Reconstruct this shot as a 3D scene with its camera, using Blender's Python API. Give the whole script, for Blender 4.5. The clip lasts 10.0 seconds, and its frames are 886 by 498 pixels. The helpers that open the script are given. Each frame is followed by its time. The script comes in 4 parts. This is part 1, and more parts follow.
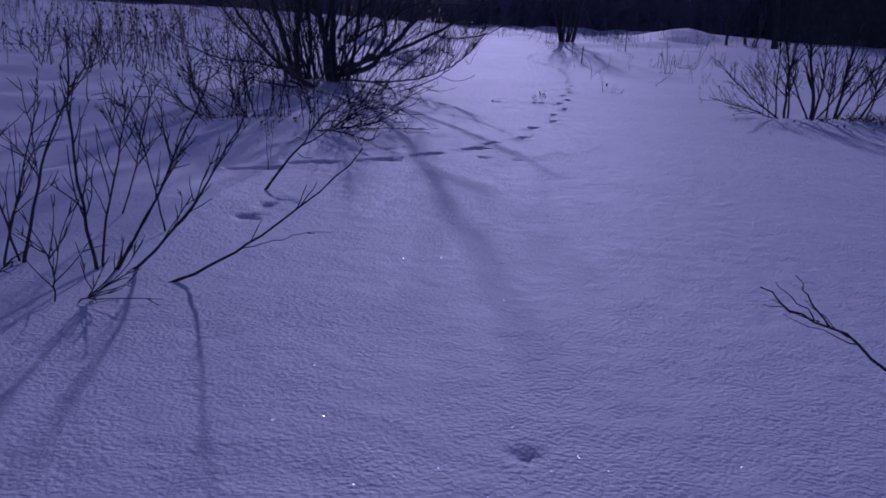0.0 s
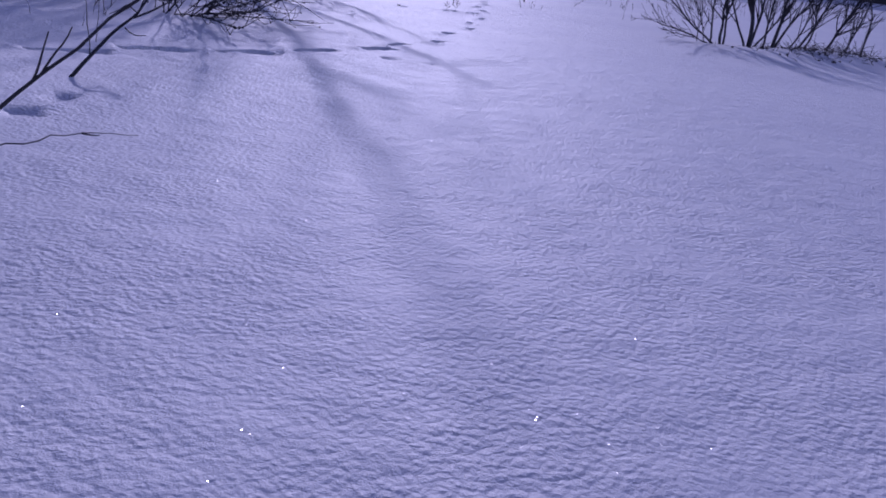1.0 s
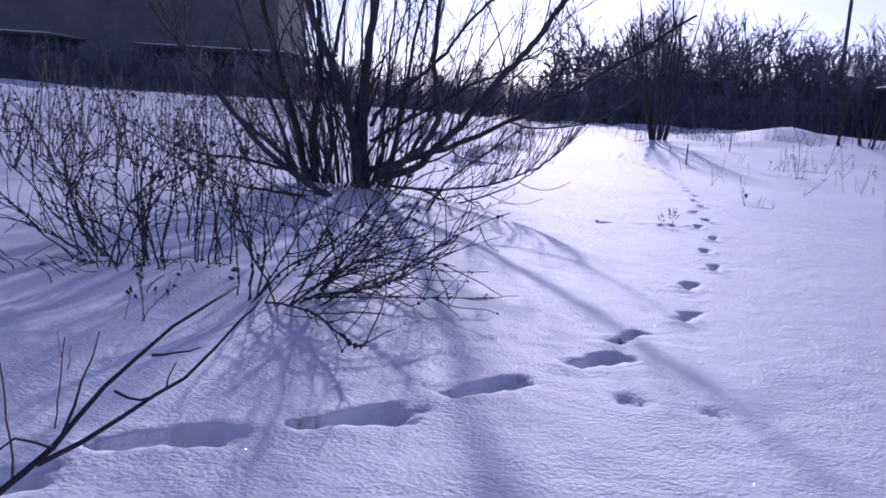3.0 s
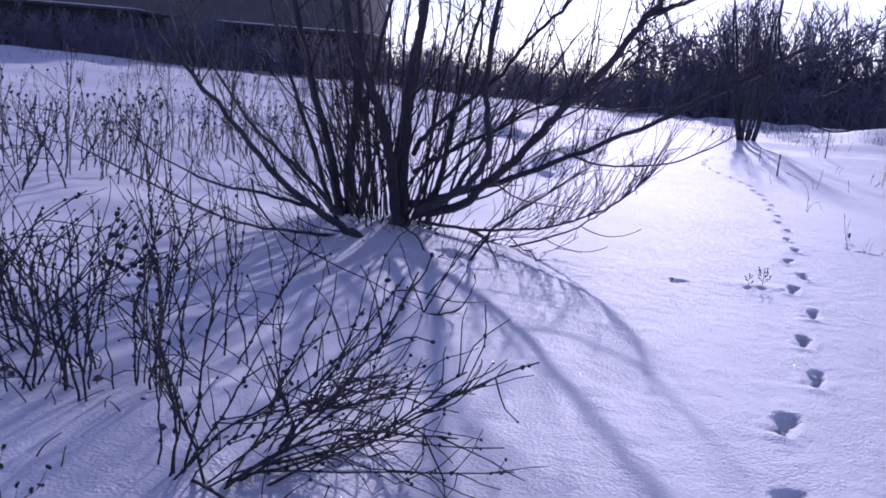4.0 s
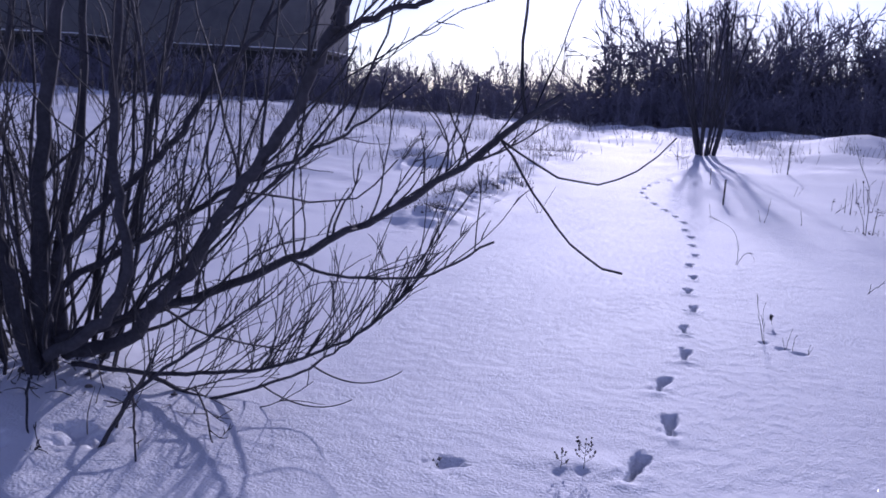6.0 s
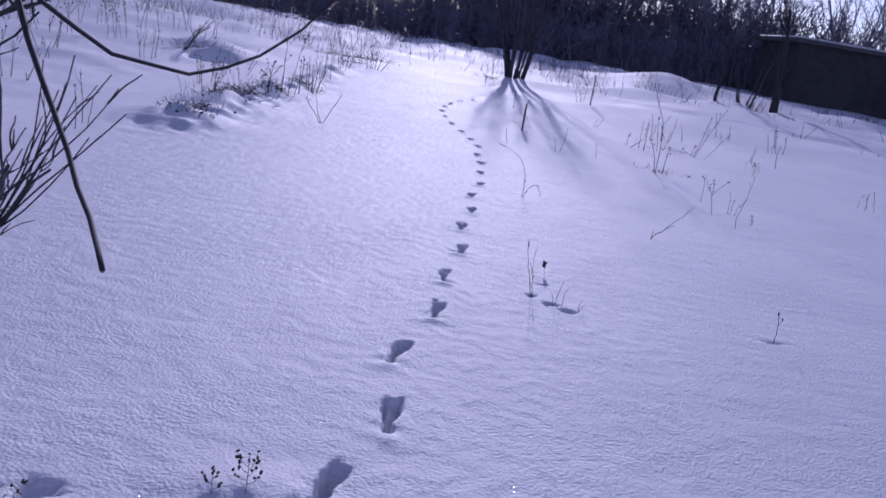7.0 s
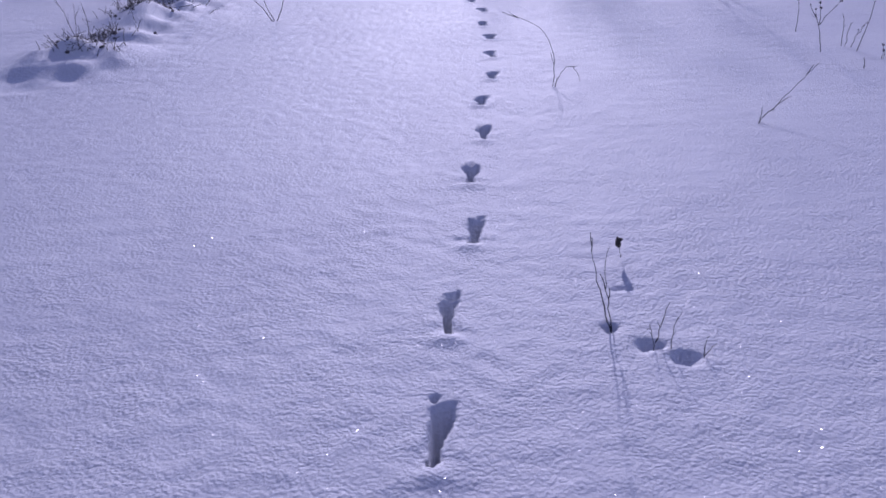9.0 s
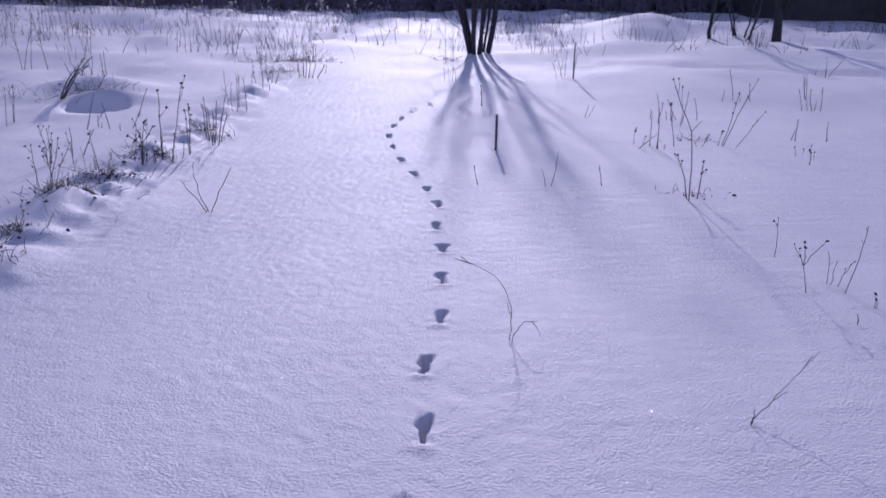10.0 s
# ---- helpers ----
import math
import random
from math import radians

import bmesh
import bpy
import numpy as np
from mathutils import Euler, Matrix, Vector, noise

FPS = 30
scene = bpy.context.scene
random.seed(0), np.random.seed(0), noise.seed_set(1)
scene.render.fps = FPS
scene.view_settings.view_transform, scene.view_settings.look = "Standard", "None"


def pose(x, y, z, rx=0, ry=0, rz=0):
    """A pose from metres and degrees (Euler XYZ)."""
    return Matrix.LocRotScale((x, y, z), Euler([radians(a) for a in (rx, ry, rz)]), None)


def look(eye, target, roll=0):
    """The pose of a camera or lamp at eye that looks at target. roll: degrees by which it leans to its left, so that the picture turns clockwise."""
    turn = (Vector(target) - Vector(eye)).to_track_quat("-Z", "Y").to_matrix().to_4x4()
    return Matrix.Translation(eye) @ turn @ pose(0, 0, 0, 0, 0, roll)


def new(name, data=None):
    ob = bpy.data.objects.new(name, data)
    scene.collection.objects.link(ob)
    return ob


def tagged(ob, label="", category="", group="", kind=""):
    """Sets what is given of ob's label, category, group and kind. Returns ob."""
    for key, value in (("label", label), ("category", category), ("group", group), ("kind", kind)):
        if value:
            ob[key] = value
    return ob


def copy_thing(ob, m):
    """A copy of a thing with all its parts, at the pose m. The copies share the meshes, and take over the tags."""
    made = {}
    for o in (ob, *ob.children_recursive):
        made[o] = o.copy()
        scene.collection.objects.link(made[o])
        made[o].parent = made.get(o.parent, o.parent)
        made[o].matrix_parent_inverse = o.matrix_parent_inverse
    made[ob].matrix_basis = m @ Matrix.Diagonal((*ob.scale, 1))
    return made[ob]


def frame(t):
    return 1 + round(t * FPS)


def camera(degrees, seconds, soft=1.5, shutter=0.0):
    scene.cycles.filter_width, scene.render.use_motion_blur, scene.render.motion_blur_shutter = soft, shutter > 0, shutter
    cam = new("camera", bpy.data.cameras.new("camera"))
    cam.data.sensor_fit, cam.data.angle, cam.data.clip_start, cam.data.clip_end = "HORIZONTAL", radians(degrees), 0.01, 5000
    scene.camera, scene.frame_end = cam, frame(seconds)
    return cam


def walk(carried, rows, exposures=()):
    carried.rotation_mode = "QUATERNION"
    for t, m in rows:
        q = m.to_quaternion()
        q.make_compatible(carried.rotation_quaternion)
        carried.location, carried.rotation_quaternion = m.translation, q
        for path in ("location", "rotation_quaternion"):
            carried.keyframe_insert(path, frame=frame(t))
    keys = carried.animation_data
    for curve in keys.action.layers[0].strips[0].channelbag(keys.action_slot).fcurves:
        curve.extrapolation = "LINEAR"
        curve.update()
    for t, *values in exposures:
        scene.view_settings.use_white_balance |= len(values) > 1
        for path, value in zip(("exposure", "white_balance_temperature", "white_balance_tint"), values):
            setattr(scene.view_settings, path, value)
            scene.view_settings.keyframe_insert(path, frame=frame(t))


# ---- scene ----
cam = camera(55.9, 10.0, soft=1.8)
PATH = [
    (0, (1.321, 2.214, 0.54), (1.357, 4.143, 0.013), 3.2),
    (0.5, (1.375, 2.585, 0.443), (1.449, 4.489, -0.164), 3.0),
    (1, (1.352, 2.903, 0.347), (1.646, 4.765, -0.319), 7.3),
    (1.5, (1.345, 3.249, 0.348), (1.659, 5.146, -0.205), 6.2),
    (2, (1.344, 3.617, 0.359), (1.541, 5.559, -0.073), 6.5),
    (2.5, (1.319, 3.957, 0.41), (1.281, 5.934, 0.114), 7.4),
    (2.7, (1.312, 4.096, 0.422), (1.219, 6.072, 0.127), 4.6),
    (3.8, (1.276, 4.734, 0.633), (1.003, 6.672, 0.218), 5.3),
    (4, (1.346, 4.87, 0.675), (1.03, 6.808, 0.296), 5.4),
    (4.5, (1.48, 5.224, 0.73), (1.14, 7.152, 0.319), 6.4),
    (5, (1.634, 5.607, 0.815), (1.268, 7.537, 0.438), 5.7),
    (5.5, (1.827, 5.986, 0.889), (1.411, 7.908, 0.522), 4.6),
    (6, (2.013, 6.343, 0.884), (1.712, 8.289, 0.534), 3.4),
    (6.2, (2.073, 6.482, 0.878), (1.785, 8.425, 0.502), 3.3),
    (7.3, (2.303, 7.232, 0.799), (2.594, 9.081, 0.093), 11.1),
    (7.5, (2.326, 7.378, 0.77), (2.63, 9.088, -0.222), 11.1),
    (7.7, (2.31, 7.552, 0.737), (2.683, 9.103, -0.47), 14.0),
    (8, (2.304, 7.79, 0.638), (2.612, 9.349, -0.576), 11.7),
    (8.5, (2.394, 8.024, 0.788), (2.469, 9.656, -0.366), -2.1),
    (9, (2.439, 8.386, 0.816), (2.512, 10.197, -0.03), -1.8),
    (9.5, (2.502, 8.709, 0.961), (2.557, 10.589, 0.28), 2.4),
    (10, (2.552, 9.011, 1.143), (2.725, 10.91, 0.54), 0.9),
]
walk(cam, [(t, look(eye, target, roll)) for t, eye, target, roll in PATH],
     exposures=[(0, -1.94, 5010, 60), (0.5, -1.41, 5170, 53), (1.0, -0.9, 5350, 46), (1.5, -0.62, 5480, 42), (2.5, -0.4, 5570, 38), (4.5, -0.16, 5630, 38), (6.2, -0.39, 5600, 34), (7.5, -0.54, 5560, 38), (8.5, -0.54, 5580, 38), (10, -0.3, 5850, 34)])

# ---- light ----
SUN_EL, SUN_AZ = 20.0, 4.0
world = bpy.data.worlds.new("winter_sky")
scene.world = world
world.use_nodes = True
wn = world.node_tree.nodes
sky = wn.new("ShaderNodeTexSky")
sky.sky_type = 'NISHITA'
sky.sun_disc = False
sky.sun_elevation = radians(SUN_EL)
sky.sun_rotation = radians(SUN_AZ % 360)
sky.altitude, sky.air_density, sky.dust_density, sky.ozone_density = 100, 0.8, 0.25, 2.2
wn["Background"].inputs[1].default_value = 0.135
haze = wn.new("ShaderNodeHueSaturation")
haze.inputs["Hue"].default_value, haze.inputs["Saturation"].default_value = 0.522, 0.80
world.node_tree.links.new(sky.outputs[0], haze.inputs["Color"])
world.node_tree.links.new(haze.outputs[0], wn["Background"].inputs[0])
sun_data = bpy.data.lights.new("sun", 'SUN')
sun_data.energy, sun_data.angle, sun_data.color = 2.85, radians(1.2), (1.0, 0.98, 0.96)
sun = new("sun", sun_data)
_s = Vector((math.sin(radians(SUN_AZ)) * math.cos(radians(SUN_EL)), math.cos(radians(SUN_AZ)) * math.cos(radians(SUN_EL)), math.sin(radians(SUN_EL))))
sun.matrix_world = look(_s * 60, (0, 0, 0))


# ---- materials ----
def nodes_of(name):
    m = bpy.data.materials.new(name)
    m.use_nodes = True
    nt = m.node_tree
    return m, nt, nt.nodes["Principled BSDF"]


def noise_node(nt, vec, scale, detail=4.0, rough=0.55):
    n = nt.nodes.new("ShaderNodeTexNoise")
    n.inputs["Scale"].default_value, n.inputs["Detail"].default_value, n.inputs["Roughness"].default_value = scale, detail, rough
    nt.links.new(vec, n.inputs["Vector"])
    return n


def ramp_node(nt, fac, stops):
    r = nt.nodes.new("ShaderNodeValToRGB")
    while len(r.color_ramp.elements) < len(stops):
        r.color_ramp.elements.new(0.5)
    for e, (p, c) in zip(r.color_ramp.elements, stops):
        e.position, e.color = p, (*c, 1.0)
    nt.links.new(fac, r.inputs[0])
    return r


def rough_stuff(name, dark, light, roughness=0.8, scale=60.0, bump=0.3, distance=0.002):
    """Bark, stalks, walls: two scales of colour and a fine relief."""
    m, nt, b = nodes_of(name)
    tc = nt.nodes.new("ShaderNodeTexCoord")
    fine = noise_node(nt, tc.outputs["Object"], scale)
    wide = noise_node(nt, tc.outputs["Object"], scale * 0.12, 2.0)
    add = nt.nodes.new("ShaderNodeMath")
    add.operation = 'ADD'
    half = nt.nodes.new("ShaderNodeMath")
    half.operation = 'MULTIPLY'
    half.inputs[1].default_value = 0.5
    nt.links.new(fine.outputs[0], add.inputs[0])
    nt.links.new(wide.outputs[0], add.inputs[1])
    nt.links.new(add.outputs[0], half.inputs[0])
    r = ramp_node(nt, half.outputs[0], [(0.32, dark), (0.68, light)])
    nt.links.new(r.outputs[0], b.inputs["Base Color"])
    b.inputs["Roughness"].default_value = roughness
    bp = nt.nodes.new("ShaderNodeBump")
    bp.inputs["Strength"].default_value, bp.inputs["Distance"].default_value = bump, distance
    nt.links.new(fine.outputs[0], bp.inputs["Height"])
    nt.links.new(bp.outputs[0], b.inputs["Normal"])
    return m


def snow_material(name, sparkle=True):
    m, nt, b = nodes_of(name)
    tc = nt.nodes.new("ShaderNodeTexCoord")
    mp = nt.nodes.new("ShaderNodeMapping")
    mp.inputs["Scale"].default_value = (0.95, 1.05, 1.0)
    mp.inputs["Rotation"].default_value = (0.0, 0.0, 0.5)
    nt.links.new(tc.outputs["Object"], mp.inputs["Vector"])
    crust = noise_node(nt, mp.outputs[0], 72.0, 4.0, 0.68)
    grain = noise_node(nt, tc.outputs["Object"], 230.0, 2.0, 0.6)
    drift = noise_node(nt, tc.outputs["Object"], 1.3, 4.0)
    r = ramp_node(nt, drift.outputs[0], [(0.35, (0.80, 0.81, 0.85)), (0.65, (0.87, 0.88, 0.90))])
    nt.links.new(r.outputs[0], b.inputs["Base Color"])
    b.inputs["Roughness"].default_value = 0.68
    b.inputs["Specular IOR Level"].default_value = 0.5
    b1 = nt.nodes.new("ShaderNodeBump")
    b1.inputs["Strength"].default_value, b1.inputs["Distance"].default_value = 0.9, 0.0032
    # the crust breaks into flat flakes with small pits between them, more in some patches than in others
    flakes = nt.nodes.new("ShaderNodeMapRange")
    flakes.inputs["From Min"].default_value, flakes.inputs["From Max"].default_value = -0.10, 0.58
    lumps = nt.nodes.new("ShaderNodeTexVoronoi")
    lumps.feature = 'SMOOTH_F1'
    lumps.inputs["Scale"].default_value, lumps.inputs["Smoothness"].default_value = 128.0, 0.5
    nt.links.new(mp.outputs[0], lumps.inputs["Vector"])
    mound = nt.nodes.new("ShaderNodeMath")
    mound.operation = 'MULTIPLY_ADD'
    mound.inputs[1].default_value = -0.45
    nt.links.new(lumps.outputs["Distance"], mound.inputs[0])
    nt.links.new(crust.outputs[0], mound.inputs[2])
    nt.links.new(mound.outputs[0], flakes.inputs["Value"])
    patch = noise_node(nt, tc.outputs["Object"], 5.0, 3.0)
    worn = nt.nodes.new("ShaderNodeMapRange")
    worn.inputs["From Min"].default_value, worn.inputs["From Max"].default_value = 0.35, 0.62
    worn.inputs["To Min"].default_value, worn.inputs["To Max"].default_value = 0.55, 1.0
    nt.links.new(patch.outputs[0], worn.inputs["Value"])
    nt.links.new(worn.outputs[0], b1.inputs["Strength"])
    nt.links.new(flakes.outputs[0], b1.inputs["Height"])
    b2 = nt.nodes.new("ShaderNodeBump")
    b2.inputs["Strength"].default_value, b2.inputs["Distance"].default_value = 0.42, 0.0016
    nt.links.new(grain.outputs[0], b2.inputs["Height"])
    nt.links.new(b1.outputs[0], b2.inputs["Normal"])
    nt.links.new(b2.outputs[0], b.inputs["Normal"])
    if sparkle:
        # single ice crystals: small cells, few of them shiny, each tilted its own way
        vo = nt.nodes.new("ShaderNodeTexVoronoi")
        vo.inputs["Scale"].default_value = 800.0
        nt.links.new(tc.outputs["Object"], vo.inputs["Vector"])
        sp = nt.nodes.new("ShaderNodeSeparateColor")
        nt.links.new(vo.outputs["Color"], sp.inputs[0])
        few = nt.nodes.new("ShaderNodeMath")
        few.operation = 'GREATER_THAN'
        few.inputs[1].default_value = 0.972
        nt.links.new(sp.outputs[2], few.inputs[0])
        tilt = nt.nodes.new("ShaderNodeVectorMath")
        tilt.operation = 'SUBTRACT'
        tilt.inputs[1].default_value = (0.5, 0.5, 0.5)
        nt.links.new(vo.outputs["Color"], tilt.inputs[0])
        small = nt.nodes.new("ShaderNodeVectorMath")
        small.operation = 'MULTIPLY'
        small.inputs[1].default_value = (0.9, 0.9, 0.0)
        nt.links.new(tilt.outputs[0], small.inputs[0])
        geo = nt.nodes.new("ShaderNodeNewGeometry")
        both = nt.nodes.new("ShaderNodeVectorMath")
        both.operation = 'ADD'
        nt.links.new(geo.outputs["Normal"], both.inputs[0])
        nt.links.new(small.outputs[0], both.inputs[1])
        unit = nt.nodes.new("ShaderNodeVectorMath")
        unit.operation = 'NORMALIZE'
        nt.links.new(both.outputs[0], unit.inputs[0])
        gl = nt.nodes.new("ShaderNodeBsdfGlossy")
        gl.inputs["Roughness"].default_value = 0.16
        nt.links.new(unit.outputs[0], gl.inputs["Normal"])
        gl.distribution = 'GGX'
        shine = nt.nodes.new("ShaderNodeMath")
        shine.operation = 'MULTIPLY'
        shine.inputs[1].default_value = 0.055
        nt.links.new(few.outputs[0], shine.inputs[0])
        nt.links.new(shine.outputs[0], gl.inputs["Color"])
        mx = nt.nodes.new("ShaderNodeAddShader")
        nt.links.new(b.outputs[0], mx.inputs[0])
        nt.links.new(gl.outputs[0], mx.inputs[1])
        nt.links.new(mx.outputs[0], nt.nodes["Material Output"].inputs[0])
    return m


M_SNOW = snow_material("crusted_snow")
M_SNOWCAP = snow_material("soft_snow", False)
M_BARK = rough_stuff("willow_bark", (0.022, 0.021, 0.027), (0.066, 0.062, 0.078), 0.85, 90, 0.5, 0.003)
M_TWIG = rough_stuff("twig_bark", (0.016, 0.015, 0.019), (0.048, 0.044, 0.055), 0.8, 120, 0.3, 0.001)
M_STALK = rough_stuff("dry_stalk", (0.055, 0.05, 0.05), (0.14, 0.125, 0.12), 0.85, 150, 0.3, 0.001)
M_SEED = rough_stuff("dry_seed_head", (0.022, 0.02, 0.021), (0.06, 0.052, 0.052), 0.9, 300, 0.6, 0.001)
# distance haze is mixed into this bark colour: paler and bluer than near bark
M_FAR_HAZED = rough_stuff("far_thicket_bark_hazed", (0.12, 0.114, 0.15), (0.27, 0.255, 0.33), 0.9, 20, 0.2, 0.004)
M_WALL = rough_stuff("grey_wall", (0.10, 0.10, 0.11), (0.17, 0.165, 0.17), 0.9, 3.0, 0.2, 0.01)
M_ROOF = rough_stuff("dark_roof", (0.05, 0.05, 0.055), (0.10, 0.09, 0.09), 0.8, 4.0, 0.2, 0.01)
M_SHED = rough_stuff("tarred_boards", (0.022, 0.022, 0.025), (0.055, 0.052, 0.056), 0.9, 5.0, 0.3, 0.01)
M_POST = rough_stuff("weathered_wood", (0.05, 0.048, 0.048), (0.13, 0.12, 0.115), 0.85, 70, 0.4, 0.002)


# ---- mesh helpers ----
class Tubes:
    """Collects tapering tubes into one mesh."""

    def __init__(self):
        self.v, self.f = [], []

    def add(self, pts, r0, r1, sides=4, tip=True):
        n = len(pts)
        base = len(self.v)
        a = None
        for i, p in enumerate(pts):
            d = (pts[min(i + 1, n - 1)] - pts[max(i - 1, 0)]).normalized()
            if a is None:
                a = d.orthogonal().normalized()
            a = (a - d * a.dot(d)).normalized()
            b = d.cross(a)
            r = r0 + (r1 - r0) * (i / (n - 1)) ** 0.85
            for k in range(sides):
                w = 2 * math.pi * k / sides
                self.v.append(p + a * (r * math.cos(w)) + b * (r * math.sin(w)))
        for i in range(n - 1):
            for k in range(sides):
                q = base + i * sides
                self.f.append((q + k, q + (k + 1) % sides, q + sides + (k + 1) % sides, q + sides + k))
        if tip:
            self.f.append(tuple(base + (n - 1) * sides + k for k in range(sides)))
            self.f.append(tuple(base + k for k in reversed(range(sides))))

    def lump(self, p, r, rng, stretch=1.0):
        """An uneven little knot: a bud, a seed head."""
        base = len(self.v)
        ring = 5
        rot = Euler((rng.uniform(-1.2, 1.2), rng.uniform(-1.2, 1.2), 0)).to_matrix()
        self.v.append(p + rot @ Vector((0, 0, r * stretch)))
        for j, (h, w) in enumerate(((0.45, 0.85), (-0.4, 0.9))):
            for k in range(ring):
                t = 2 * math.pi * (k + 0.5 * j) / ring
                q = r * w * rng.uniform(0.7, 1.25)
                self.v.append(p + rot @ Vector((q * math.cos(t), q * math.sin(t), r * h * stretch)))
        self.v.append(p - rot @ Vector((0, 0, r * stretch)))
        for k in range(ring):
            k2 = (k + 1) % ring
            self.f.append((base, base + 1 + k, base + 1 + k2))
            self.f.append((base + 1 + k, base + 6 + k, base + 1 + k2))
            self.f.append((base + 1 + k2, base + 6 + k, base + 6 + k2))
            self.f.append((base + 11, base + 6 + k2, base + 6 + k))

    def mesh(self, name, material, smooth=True):
        me = bpy.data.meshes.new(name)
        me.from_pydata([tuple(p) for p in self.v], [], self.f)
        me.materials.append(material)
        if smooth:
            me.polygons.foreach_set("use_smooth", [True] * len(me.polygons))
        me.update()
        return me


def part(name, me, parent, label=""):
    ob = new(name, me)
    ob.parent = parent
    if label:
        tagged(ob, label)
    return ob


def thing(name, place, label, category, group="", kind=""):
    ob = new(name)
    ob.empty_display_size = 0.1
    ob.location = place
    return tagged(ob, label, category, group, kind)


def bm_mesh(name, bm, material, smooth=False):
    me = bpy.data.meshes.new(name)
    bm.to_mesh(me)
    bm.free()
    me.materials.append(material)
    if smooth:
        me.polygons.foreach_set("use_smooth", [True] * len(me.polygons))
    return me


def toward(az, el):
    """A direction: degrees clockwise from +y, and above the level."""
    a, e = radians(az), radians(el)
    return Vector((math.sin(a) * math.cos(e), math.cos(a) * math.cos(e), math.sin(e)))


def rnd(rng):
    return Vector((rng.uniform(-1, 1), rng.uniform(-1, 1), rng.uniform(-1, 1)))


def shoot(rng, p, d, length, n=7, up=0.25, wob=0.25):
    pts = [p.copy()]
    d = d.normalized()
    bend = rnd(rng) * (wob * 1.5 / n)
    turn = rng.randint(2, 5)
    for k in range(n):
        if k == turn:
            bend = rnd(rng) * (wob * 1.5 / n)
        d = (d + Vector((0, 0, up / n)) + bend + rnd(rng) * (wob / math.sqrt(n))).normalized()
        p = p + d * (length / n)
        if p.z < pts[0].z - 0.02 and p.z < 0.01:
            d.z = abs(d.z)
        pts.append(p)
    return pts


def along(pts, f):
    x = f * (len(pts) - 1)
    i = min(int(x), len(pts) - 2)
    return pts[i].lerp(pts[i + 1], x - i), (pts[i + 1] - pts[i]).normalized()


def side_twigs(rng, tubes, pts, r, count, length, angle=(22, 48), lo=0.2, up=0.3, wob=0.3, depth=1, sides=3, upward=0.0, n=6, thin=0.0016):
    """Twigs off a stem, and smaller ones off those."""
    for _ in range(count):
        f = rng.uniform(lo, 0.97)
        p, d = along(pts, f)
        axis = d.cross(rnd(rng)).normalized()
        q = Matrix.Rotation(radians(rng.uniform(*angle)), 3, axis) @ d
        q = (q + Vector((0, 0, upward))).normalized()
        ln = length * rng.uniform(0.45, 1.15) * (1.15 - 0.6 * f)
        rr = max(thin, r * rng.uniform(0.3, 0.5) * (1.1 - 0.6 * f))
        tw = shoot(rng, p, q, ln, n, up, wob)
        tubes.add(tw, rr, rr * 0.45, sides)
        if depth > 0:
            side_twigs(rng, tubes, tw, rr, rng.randint(1, 3), ln * 0.5, (20, 50), 0.25, up * 0.6, wob, depth - 1, 3, upward * 0.5, max(3, n - 2), thin)


def bezier(a, b, c, d, n=14):
    out = []
    for i in range(n + 1):
        t = i / n
        out.append(a * (1 - t) ** 3 + b * (3 * t * (1 - t) ** 2) + c * (3 * t * t * (1 - t)) + d * t ** 3)
    return out


def wobble(rng, pts, amount):
    """Small kinks, as at the knots of a limb."""
    out = [pts[0]]
    for p in pts[1:]:
        out.append(p + rnd(rng) * amount)
    return out


# ---- ground ----
def hashed(ix, iy, seed):
    h = (ix.astype(np.int64) * 374761393 + iy.astype(np.int64) * 668265263 + seed * 974711) & 0x7FFFFFFF
    h = ((h ^ (h >> 13)) * 1274126177) & 0x7FFFFFFF
    h = (h ^ (h >> 16)) & 0xFFFF
    return h / 65535.0


def vnoise(x, y, wave, seed):
    """Smooth noise from 0 to 1 whose bumps are about wave metres wide."""
    x, y = np.asarray(x, float) / wave, np.asarray(y, float) / wave
    ix, iy = np.floor(x), np.floor(y)
    fx, fy = x - ix, y - iy
    fx, fy = fx * fx * (3 - 2 * fx), fy * fy * (3 - 2 * fy)
    ix, iy = ix.astype(np.int64), iy.astype(np.int64)
    a, b = hashed(ix, iy, seed), hashed(ix + 1, iy, seed)
    c, d = hashed(ix, iy + 1, seed), hashed(ix + 1, iy + 1, seed)
    return (a * (1 - fx) + b * fx) * (1 - fy) + (c * (1 - fx) + d * fx) * fy


def smooth01(v):
    v = np.clip(v, 0, 1)
    return v * v * (3 - 2 * v)


